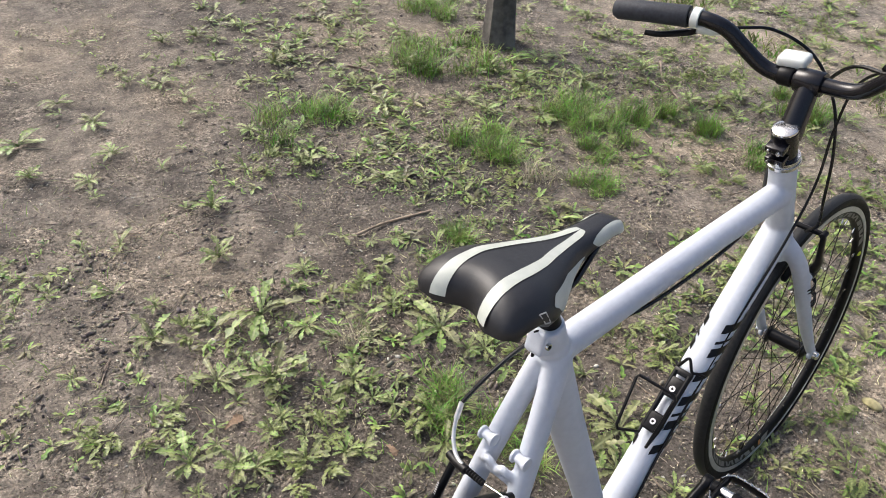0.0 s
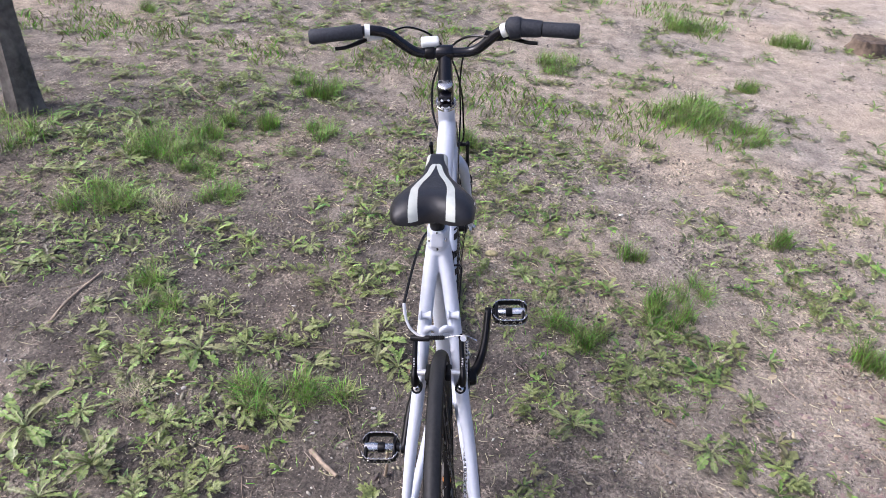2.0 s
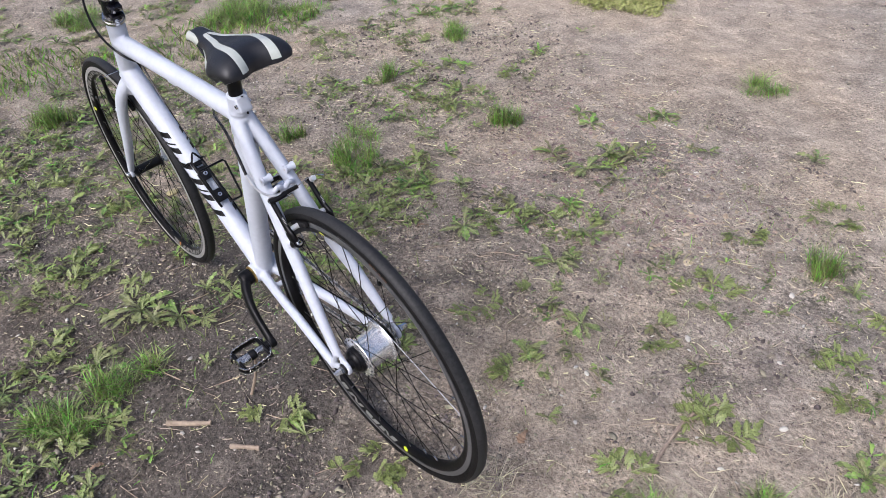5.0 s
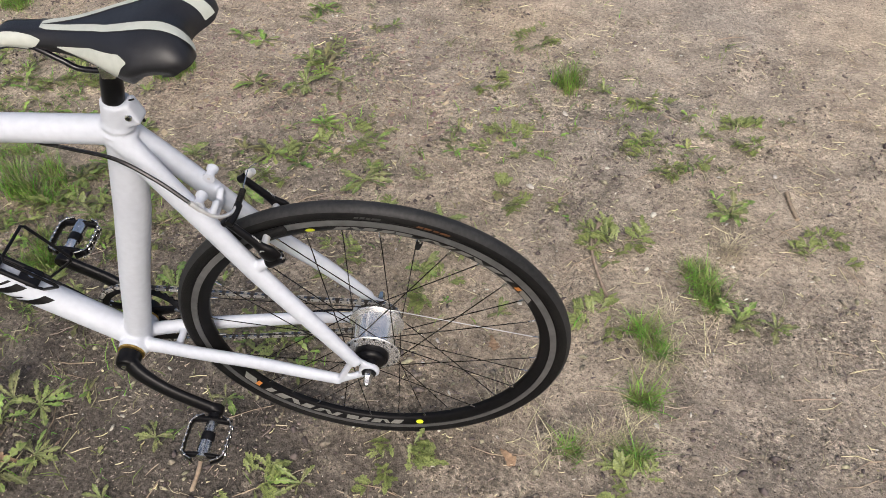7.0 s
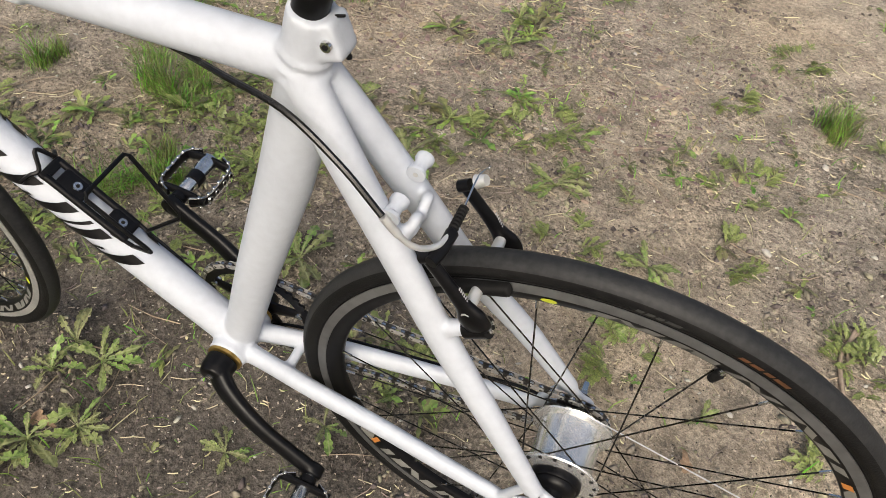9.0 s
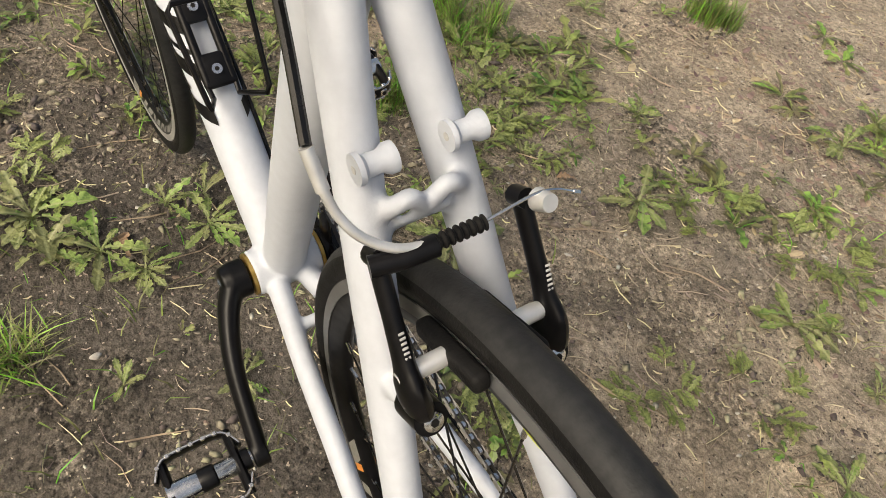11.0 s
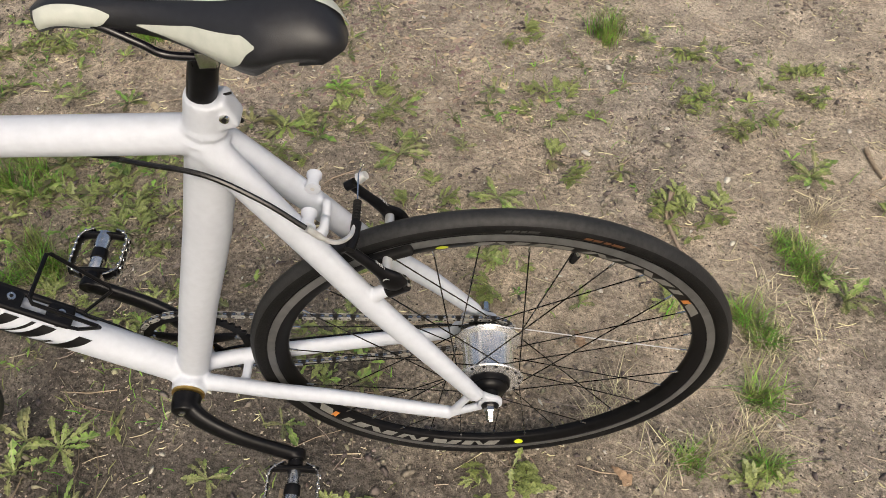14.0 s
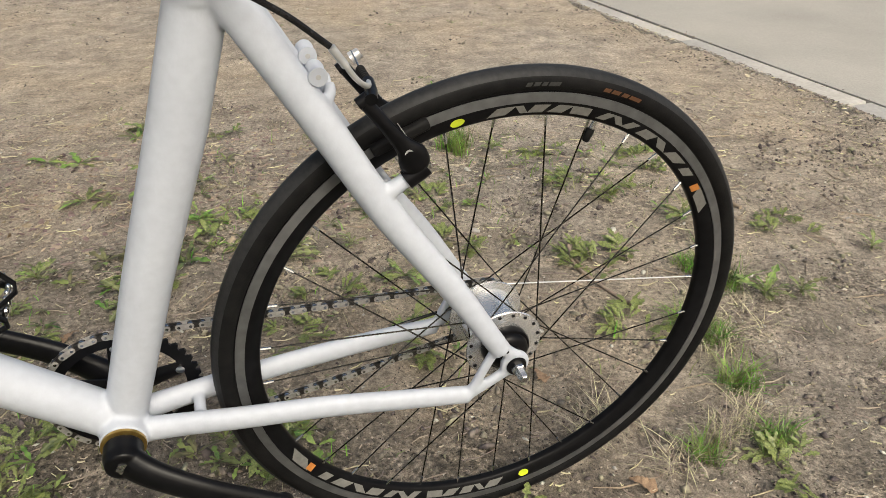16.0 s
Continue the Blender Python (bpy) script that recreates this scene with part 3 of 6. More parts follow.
def build_chain():
    """Chain round the two sprockets, one link after another."""
    y, r0, r1 = -0.046, 0.0375, 0.0838
    a, b = V(REAR[0], 0, REAR[2]), V(BB[0], 0, BB[2])
    d = b - a
    L = np.linalg.norm(d)
    base, k = math.atan2(d[2], d[0]), math.asin((r1 - r0) / L)
    pts = []
    t0, t1 = base + math.pi / 2 + k, base - math.pi / 2 - k
    P = lambda c, r, t: V(c[0] + r * math.cos(t), y, c[2] + r * math.sin(t))
    for s in np.linspace(0, 1, 60):
        pts.append(P(a, r0, t0) * (1 - s) + P(b, r1, t0) * s + V(0, 0, -0.002 * math.sin(math.pi * s)))
    for s in np.linspace(0, 1, 60)[1:]:
        pts.append(P(b, r1, t0 + (t1 - t0) * s))
    for s in np.linspace(0, 1, 60)[1:]:
        pts.append(P(b, r1, t1) * (1 - s) + P(a, r0, t1) * s + V(0, 0, -0.007 * math.sin(math.pi * s)))
    for s in np.linspace(0, 1, 40)[1:]:
        pts.append(P(a, r0, t1 + (t0 - 2 * math.pi - t1) * s))
    pts = np.array(pts)
    run = np.r_[0, np.cumsum(np.linalg.norm(np.diff(pts, axis=0), axis=1))]
    n = 2 * round(run[-1] / 0.0127 / 2)
    at = np.array([[np.interp(run[-1] * i / n, run, pts[:, c]) for c in range(3)] for i in range(n + 1)])
    g = Geo()
    for p in at[:-1]:
        lathe(g, [(0.0018, -0.0042), (0.0018, 0.0042)], p, 8)
        lathe(g, [(0.0036, -0.0013), (0.0036, 0.0013)], p, 8)
    chain = part("chain", g, STEEL, bike, "oiled chain with bright pins")
    made = []
    for half in (0.0032, 0.0021):
        g = Geo()
        for s in (1, -1):
            out = [(0.0127 * e + 0.0039 * math.cos(q), 0.0039 * math.sin(q)) for e, qs in ((1, np.linspace(-1.2, 1.2, 5)), (0, np.linspace(math.pi - 1.2, math.pi + 1.2, 5))) for q in qs]
            v = [V(x, s * half + o, z) for o in (0.00045, -0.00045) for x, z in out]
            m = len(out)
            g.add(v, [tuple(range(m)), tuple(range(2 * m - 1, m - 1, -1))] + [(i, m + i, m + (i + 1) % m, (i + 1) % m) for i in range(m)])
        made.append(g.mesh("link", CHAIN_PALE if half > 0.003 else CHAIN_DARK, 0))
    for i in range(n):
        e = at[i + 1] - at[i]
        ob = part("link", made[i % 2], None, chain)
        ob.matrix_basis = Matrix.Translation(Vector(at[i])) @ Matrix.Rotation(-math.atan2(e[2], e[0]), 4, "Y")


def soft_curve(u, xs, ys):
    """A rounded line through the given heights."""
    at = np.interp(u, xs, range(len(xs)))
    i = min(int(at), len(xs) - 2)
    t = at - i
    slope = np.gradient(np.array(ys, float), np.array(xs, float)) * (xs[i + 1] - xs[i])
    return (2 * t**3 - 3 * t**2 + 1) * ys[i] + (t**3 - 2 * t**2 + t) * slope[i] + (3 * t**2 - 2 * t**3) * ys[i + 1] + (t**3 - t**2) * slope[i + 1]


def saddle_at(u, v, lift=0.0):
    """Point of the saddle's skin: u from tail to nose, v from one lower edge to the other."""
    tip = math.sqrt(max(0.0, 1 - ((u - 0.93) / 0.07) ** 2)) if u > 0.93 else 1
    wide = soft_curve(u, [0, 0.06, 0.14, 0.24, 0.36, 0.5, 0.62, 0.76, 0.9, 1], [0.068, 0.0715, 0.0735, 0.0735, 0.061, 0.041, 0.0275, 0.0215, 0.0195, 0.019])
    wide *= max(tip, 0.08)
    top = soft_curve(u, [0, 0.03, 0.06, 0.1, 0.2, 0.4, 0.6, 0.8, 0.93, 1], [0.9525, 0.958, 0.9612, 0.964, 0.965, 0.956, 0.947, 0.9435, 0.941, 0.931])
    depth = soft_curve(u, [0, 0.1, 0.2, 0.3, 0.42, 0.6, 0.75, 1], [0.03, 0.042, 0.05, 0.054, 0.042, 0.027, 0.022, 0.017])
    th = v * 1.75
    y = wide * math.sin(max(-1.57, min(1.57, th * 0.98))) * (1 - 0.22 * max(0, abs(v) - 0.82) / 0.18)
    z = top - depth * (1 - math.cos(min(abs(th), 1.9))) ** 1.6 * 0.82
    x = 0.147 + 0.258 * u
    # The tail rolls over and down.
    if u < 0.14:
        roll = math.pi / 2 * (1 - max(u, 0.0) / 0.14)
        x = 0.147 + 0.258 * 0.14 - 0.0362 * math.sin(roll)
        z -= 0.026 * (1 - math.cos(roll)) * max(0.3, math.cos(min(abs(th), 1.4)))
    # A shallow notch between two rounded lobes at the tail.
    tail = (0.017 * math.cos(math.pi / 2 * min(abs(v) / 0.36, 1)) ** 2 + 0.04 * max(0, (abs(v) - 0.5) / 0.5) ** 2) * max(0, 1 - u / 0.3)
    return V(x + tail, y, z + lift * math.cos(min(abs(th), 1.5))) + V(0, math.copysign(lift * math.sin(min(abs(th), 1.57)), v), 0)


def saddle_patch(u0, u1, inner, outer, n=22, m=9, lift=0.0009):
    g, v = Geo(), []
    for i in range(n):
        u = u0 + (u1 - u0) * i / (n - 1)
        for j in range(m):
            q = inner(u) + (outer(u) - inner(u)) * j / (m - 1)
            v.append(saddle_at(u, q, lift) - V(0.003 * max(0.0, 1 - u / 0.12), 0, 0))
    f = [(i * m + j, (i + 1) * m + j, (i + 1) * m + j + 1, i * m + j + 1) for i in range(n - 1) for j in range(m - 1)]
    flip = inner(0.5 * (u0 + u1)) > outer(0.5 * (u0 + u1))
    return g.add(v, [q[::-1] for q in f] if flip else f)


def build_saddle():
    nu, nv = 44, 37
    us, vs = np.r_[np.linspace(0, 0.14, 14), np.linspace(0.14, 0.92, 25)[1:], np.linspace(0.92, 1, 10)[1:]], np.linspace(-1, 1, nv)
    nu = len(us)
    v = [saddle_at(a, b) for a in us for b in vs]
    idx = np.arange(nu * nv).reshape(nu, nv)
    f = [(idx[i, j], idx[i + 1, j], idx[i + 1, j + 1], idx[i, j + 1]) for i in range(nu - 1) for j in range(nv - 1)]
    f += [(idx[i, 0], idx[i, nv - 1], idx[i + 1, nv - 1], idx[i + 1, 0]) for i in range(nu - 1)]
    f += [tuple(idx[0]), tuple(idx[-1][::-1])]
    sad = part("saddle", Geo().add(v, f), VINYL, bike, "black padded saddle with pale stripes", 60)
    K = lambda xs, ys: (lambda u: float(np.interp(u, xs, ys)))
    for s in (1, -1):
        part("stripe", saddle_patch(0.018, 0.735, K([0, 0.2, 0.4, 0.62, 0.735], [s * 0.19, s * 0.19, s * 0.19, s * 0.09, s * 0.0]), K([0, 0.2, 0.4, 0.62, 0.7, 0.735], [s * 0.34, s * 0.3, s * 0.315, s * 0.3, s * 0.27, s * 0.16]), 36), CREAM, sad)
        part("nose_patch", saddle_patch(0.72, 0.97, K([0.72, 0.76, 0.83, 0.97], [s * 0.62, s * 0.5, s * 0.38, s * 0.36]), K([0.72, 0.75, 0.8, 0.97], [s * 0.66, s * 0.82, s * 0.95, s * 0.9]), 20), CREAM, sad)
        part("side_patch", saddle_patch(0.25, 0.64, K([0.25, 0.29, 0.45, 0.64], [s * 0.68, s * 0.6, s * 0.61, s * 0.76]), K([0.25, 0.28, 0.36, 0.4, 0.52, 0.64], [s * 0.7, s * 0.74, s * 0.95, s * 0.97, s * 0.9, s * 0.78]), 28), CREAM, sad)
        rail = spline([(0.38, s * 0.008, 0.929), (0.348, s * 0.017, 0.926), (0.318, s * 0.022, 0.912), (0.295, s * 0.023, 0.9), (0.235, s * 0.023, 0.899), (0.195, s * 0.03, 0.912), (0.168, s * 0.036, 0.935)])
        part("rail", tube(Geo(), rail, 0.0036, 10), GLOSS_BLACK, sad)
        part("rail_clamp", block(Geo(), (0.016, 0.006, 0.016), (0.267, s * 0.026, 0.8985), None, 0.0015), STEEL, sad)
    g = Geo()
    for u in (0.15, 0.185):
        tube(g, [saddle_at(u, -0.7, 0.0007), saddle_at(u, -0.84, 0.0007)], 0.0008, 5)
    for v in (-0.7, -0.84):
        tube(g, [saddle_at(0.15, v, 0.0007), saddle_at(0.185, v, 0.0007)], 0.0008, 5)
    part("badge_bars", g, DECAL_GREY, sad)
    post = tube(Geo(), spline([(0.303, 0, 0.805), (0.289, 0, 0.85), (0.281, 0, 0.874), (0.27, 0, 0.89)]), [0.0138, 0.0138, 0.0136, 0.0125], 24)
    tube(post, [V(0.268, -0.026, 0.894), V(0.268, 0.026, 0.894)], 0.0085, 14)
    block(post, (0.05, 0.03, 0.016), (0.255, 0, 0.903), None, 0.004)
    part("seat_post", post, BLACK, bike, "short black seat post")


def build_bars():
    ax = (HEAD_TOP - HEAD_LOW) / np.linalg.norm(HEAD_TOP - HEAD_LOW)
    c = Geo()
    for a, b, r in ((-0.002, 0.004, 0.0255), (0.004, 0.008, 0.024), (0.0095, 0.0125, 0.0245)):
        tube(c, [HEAD_TOP + ax * a, HEAD_TOP + ax * b], r, 28)
    part("headset", c, STEEL, bike, "bright headset ring")
    g = Geo()
    tube(g, [HEAD_TOP + ax * 0.008, HEAD_TOP + ax * 0.062], [0.0198, 0.0198], 24)
    tube(g, [V(0.842, 0, 0.888), V(0.874, 0, 0.965)], [0.019, 0.0165], 22)
    lathe(g, [(0.0175, -0.02), (0.0185, -0.0185), (0.0185, 0.0185), (0.0175, 0.02)], (0.874, 0, 0.967), 28)
    for k in (0.022, 0.044):
        block(g, (0.022, 0.03, 0.012), HEAD_TOP + ax * k + V(-0.02, 0, -0.006), axes((0.94, 0, 0.34), (0, 1, 0)), 0.002)
    stem = part("stem", g, GLOSS_BLACK, bike, "gloss black raised stem")
    part("stem_cap", tube(Geo(), [HEAD_TOP + ax * 0.062, HEAD_TOP + ax * 0.066, HEAD_TOP + ax * 0.0675], [0.0188, 0.0185, 0.015], 26), STEEL, stem, "bright top cap")
    for k in (0.022, 0.044):
        for s in (1, -1):
            part("stem_bolt", tube(Geo(), [HEAD_TOP + ax * k + V(-0.03, s * 0.008, -0.01), HEAD_TOP + ax * k + V(-0.034, s * 0.008, -0.0115)], 0.0032, 10), STEEL, stem)
    half = [(0.874, 0.0, 0.967), (0.874, 0.05, 0.967), (0.869, 0.078, 0.976), (0.858, 0.105, 1.0), (0.846, 0.13, 1.024), (0.838, 0.155, 1.034), (0.833, 0.185, 1.036), (0.806, 0.306, 1.033)]
    full = [(x, -y, z) for x, y, z in half[:0:-1]] + half
    bar = part("handlebar", tube(Geo(), spline(full, 6), 0.0118, 18), GLOSS_BLACK, bike, "gloss black riser handlebar")
    along = lambda y: V(np.interp(abs(y), [0.13, 0.155, 0.185, 0.306], [0.846, 0.838, 0.833, 0.806]), y, np.interp(abs(y), [0.13, 0.155, 0.185, 0.306], [1.024, 1.034, 1.036, 1.033]))
    part("grip", tube(Geo(), [along(y) for y in (0.19, 0.193, 0.25, 0.303, 0.309)], [0.0165, 0.017, 0.0162, 0.0172, 0.014], 20), GRIP_RUBBER, bar, "worn black rubber grip")
    part("grip", tube(Geo(), [along(-y) for y in (0.228, 0.231, 0.27, 0.303, 0.309)], [0.0165, 0.017, 0.0165, 0.0175, 0.014], 20), GRIP_RUBBER, bar, "worn black rubber grip")
    shift = part("twist_shifter", tube(Geo(), [along(-y) for y in (0.152, 0.154, 0.17, 0.178, 0.18, 0.215, 0.226)], [0.021, 0.0255, 0.026, 0.0245, 0.021, 0.0195, 0.018], 24), GRIP_RUBBER, bar, "black twist shifter")
    part("shifter_gap", tube(Geo(), [along(-0.2265), along(-0.2285)], 0.0155, 16), HOLE_SHADE, shift)
    for s, y0 in ((1, 0.178), (-1, 0.142)):
        ring = part("lever_clamp", tube(Geo(), [along(s * (y0 - 0.006)), along(s * (y0 + 0.006))], [0.0162, 0.0162], 24), PLASTIC_WHITE, bar, "white lever clamp band")
        g = tube(Geo(), spline([along(s * y0) + V(0.006, -s * 0.0, -0.014), along(s * (y0 - 0.02)) + V(0.014, 0, -0.016), along(s * (y0 - 0.046)) + V(0.016, 0, -0.006)]), [0.011, 0.0105, 0.006], 14)
        part("lever_mount", g, PLASTIC_WHITE if s > 0 else BLACK, ring)
        g = tube(Geo(), spline([along(s * y0) + V(0.016, 0, -0.02), along(s * (y0 + 0.02)) + V(0.02, 0, -0.03), along(s * (y0 + 0.05)) + V(-0.004, 0, -0.032), along(s * (y0 + 0.075)) + V(-0.006, 0, -0.032)]), [0.006, 0.006, 0.0048, 0.0045], 10)
        part("brake_lever", g, BLACK, ring, "slim black brake lever")
    box = part("front_light", block(Geo(), (0.034, 0.044, 0.017), (0.886, 0.036, 0.99), axes((0.98, 0.1, 0.17), (0, 1, 0)), 0.006, segments=3), PLASTIC_WHITE, bar, "small white handlebar light")
    part("light_bracket", lathe(Geo(), [(0.0145, 0.025), (0.0155, 0.027), (0.0155, 0.045), (0.0145, 0.047)], (0.874, 0, 0.967), 20), BLACK, box)


def build_cables():
    runs = {
        "rear_brake_cable": ([(0.85, -0.105, 1.012), (0.885, -0.05, 1.0), (0.92, -0.005, 0.955), (0.912, 0.032, 0.885), (0.885, 0.036, 0.81), (0.83, 0.012, 0.757), (0.7, -0.012, 0.764), (0.5, -0.013, 0.765), (0.42, 0.004, 0.766), (0.36, 0.028, 0.778), (0.3, 0.041, 0.775), (0.25, 0.053, 0.751), (0.212, 0.063, 0.722)], 0.0029),
        "front_brake_cable": ([(0.862, 0.13, 1.024), (0.905, 0.085, 1.02), (0.938, 0.03, 0.985), (0.945, -0.015, 0.92), (0.945, -0.036, 0.84), (0.952, -0.04, 0.75), (0.965, -0.038, 0.695), (0.968, -0.02, 0.672)], 0.0025),
        "gear_cable": ([(0.848, -0.148, 1.02), (0.878, -0.095, 1.005), (0.915, -0.05, 0.96), (0.925, -0.034, 0.88), (0.915, -0.033, 0.79), (0.86, -0.027, 0.69), (0.72, -0.022, 0.55), (0.56, -0.026, 0.405), (0.47, -0.03, 0.285), (0.4, -0.05, 0.283), (0.2, -0.07, 0.287), (0.1, -0.074, 0.3), (0.05, -0.058, 0.322)], 0.0023),
    }
    for name, (pts, r) in runs.items():
        part(name, tube(Geo(), spline(pts, 7), r, 8), CABLE, bike, "black cable housing")


def build_brake(name, flip, pivot, top, pad, tangent, stand):
    """A pair of long-arm rim brakes with pads, link, noodle and boot."""
    brake = None
    for s in (1, -1):
        a, b = V(pivot[0], s * pivot[1], pivot[2]), V(top[0], s * top[1], top[2])
        mid = a * 0.55 + b * 0.45 + V(stand[0] * 0.35, s * 0.003, stand[1] * 0.35)
        g = tube(Geo(), spline([a, a * 0.8 + b * 0.2 + V(stand[0] * 0.45, s * 0.004, stand[1] * 0.45), mid, b]), [0.0105, 0.0155, 0.0145, 0.0088, 0.0066, 0.0064], 16, flat=[0.0075, 0.008, 0.0068, 0.0056, 0.005, 0.005])
        e = V(stand[0], 0, stand[1]) / np.linalg.norm(stand)
        tube(g, [a - e * 0.012, a + e * 0.012], [0.0102, 0.0102], 16)
        tube(g, [b - e * 0.006, b + e * 0.006], 0.0058, 12)
        arm = part(name if brake is None else "brake_arm", g, BLACK, bike if brake is None else brake, "black long-arm rim brake" if brake is None else "")
        brake = brake or arm
        part("pivot_bolt", tube(Geo(), [a + e * 0.011, a + e * 0.0155, a + e * 0.0165], [0.006, 0.006, 0.0042], 16), STEEL, arm)
        part("bolt_socket", tube(Geo(), [a + e * 0.0162, a + e * 0.0169], 0.0026, 6), HOLE_SHADE, arm)
        p = V(pad[0], s * 0.0185, pad[1])
        shoe = part("brake_pad", block(Geo(), (0.062, 0.011, 0.012), p, axes((tangent[0], 0, tangent[1]), (0, 1, 0)), 0.0035, segments=3), RUBBER, arm)
        part("pad_bolt", tube(Geo(), [p + V(0, s * 0.004, 0), p + V(0, s * 0.016, 0), p + V(0, s * 0.0325, -0.002)], [0.0056, 0.0056, 0.0042], 14), BARE_SPOKE, shoe)
        for k in range(6):
            q = (k - 2.5) * 0.0052 + 0.006
            c = a * (0.52 - q * 6) + b * (0.48 + q * 6) + V(stand[0] * 0.35, s * 0.003, stand[1] * 0.35)
            part("print_bar", block(Geo(), (0.0016, 0.0034, 0.0006), c + e * 0.0079, axes(b - a, (0, 1, 0)), 0.0003, segments=1), DECAL_GREY, arm)
    return brake


def build_brakes():
    rear = build_brake("rear_brake", 1, (0.1335, 0.0405, 0.5835), (0.183, 0.043, 0.664), (0.143, 0.612), (0.923, -0.386), (-0.012, 0.008))
    part("noodle_link", tube(Geo(), [V(0.177, 0.05, 0.667), V(0.173, 0.034, 0.6685), V(0.172, 0.016, 0.67)], [0.0058, 0.0055, 0.006], 12), BLACK, rear)
    part("noodle", tube(Geo(), spline([(0.202, 0.062, 0.708), (0.193, 0.058, 0.693), (0.184, 0.05, 0.682), (0.176, 0.036, 0.6745), (0.172, 0.018, 0.672)]), 0.0026, 12), BARE_SPOKE, rear, "bent bright noodle pipe")
    part("ferrule", tube(Geo(), [V(0.2115, 0.0632, 0.7215), V(0.2, 0.0612, 0.704)], 0.0036, 12), BARE_SPOKE, rear)
    ys = np.linspace(0.016, -0.012, 29)
    part("cable_boot", tube(Geo(), [V(0.1725, y, 0.671) for y in ys], [0.0046 if k % 4 < 2 else 0.0034 for k in range(29)], 14), RUBBER, rear, "ribbed rubber boot")
    part("brake_wire", tube(Geo(), spline([(0.1725, -0.01, 0.671), (0.173, -0.042, 0.676), (0.172, -0.056, 0.674), (0.17, -0.068, 0.668)]), 0.0009, 6), STEEL, rear)
    part("wire_end", tube(Geo(), [V(0.1702, -0.0672, 0.6682), V(0.1695, -0.0715, 0.6662)], 0.0015, 8), STEEL, rear)
    part("anchor_bolt", tube(Geo(), [V(0.174, -0.047, 0.669), V(0.165, -0.047, 0.675)], [0.0066, 0.0066, 0.005], 16), BARE_SPOKE, rear)
    front = build_brake("front_brake", -1, (0.99, 0.042, 0.585), (0.974, 0.05, 0.675), (0.9575, 0.599), (0.88, 0.47), (0.012, 0.004))
    part("noodle_link", tube(Geo(), [V(0.974, -0.05, 0.675), V(0.974, 0.0, 0.677)], 0.005, 10), BLACK, front)
    part("brake_wire", tube(Geo(), [V(0.974, -0.02, 0.677), V(0.974, 0.056, 0.677)], 0.001, 6), STEEL, front)


def build_cage():
    """Wire bottle cage on the down tube."""
    d = axes((0.444, 0, 0.398), (0, 1, 0))
    e, up = d[:, 0], V(-0.667, 0, 0.745)
    base = lambda s, h=0.0, y=0.0: BB + e * s + up * (0.0265 + h) + V(0, y, 0)
    g = Geo()
    for y in (0.0125, -0.0125):
        tube(g, [base(0.192, 0.008, y), base(0.296, 0.008, y)], 0.0045, 10, flat=[0.0045, 0.0045])
    block(g, (0.034, 0.034, 0.008), base(0.203, 0.008), d, 0.0038, segments=3)
    block(g, (0.036, 0.032, 0.008), base(0.268, 0.008), d, 0.003)
    block(g, (0.012, 0.034, 0.007), base(0.297, 0.007), d, 0.003)
    cage = part("bottle_cage", g, BLACK, bike, "black wire bottle cage with no bottle")
    for s in (0.203, 0.265):
        part("cage_bolt", tube(Geo(), [base(s, 0.01), base(s, 0.0145)], 0.0052, 14), STEEL, cage)
        part("bolt_socket", tube(Geo(), [base(s, 0.0143), base(s, 0.0149)], 0.0024, 6), HOLE_SHADE, cage)
    low, top = V(0.5165, 0.029, 0.4785), V(0.573, 0.0365, 0.5515)
    wire = [base(0.205, 0.006, 0.015), base(0.176, 0.01, 0.013)]
    for s, order in ((1, 1), (-1, -1)):
        k = V(1, s, 1)
        a, b = low * k, top * k
        run = [a + V(0.004, -s * 0.002, -0.004), a + (b - a) * 0.06, a + (b - a) * 0.95, b + V(-0.001, -s * 0.005, 0.002)]
        wire += run[::order]
    wire += [base(0.176, 0.01, -0.013), base(0.205, 0.006, -0.015)]
    part("cage_wire", tube(Geo(), wire, 0.0027, 8), BLACK, cage)
    part("cage_strap", tube(Geo(), spline([base(0.31, -0.012, 0.0265), base(0.308, 0.002, 0.02), base(0.305, 0.01, 0.012), base(0.322, 0.018, 0.0), base(0.305, 0.01, -0.012), base(0.308, 0.002, -0.02), base(0.31, -0.012, -0.0265)], 5), 0.0026, 8), BLACK, cage)


build_frame()
build_fork()
build_wheels()
build_cranks()
build_chain()
build_saddle()
build_bars()
build_cables()
build_brakes()
build_cage()

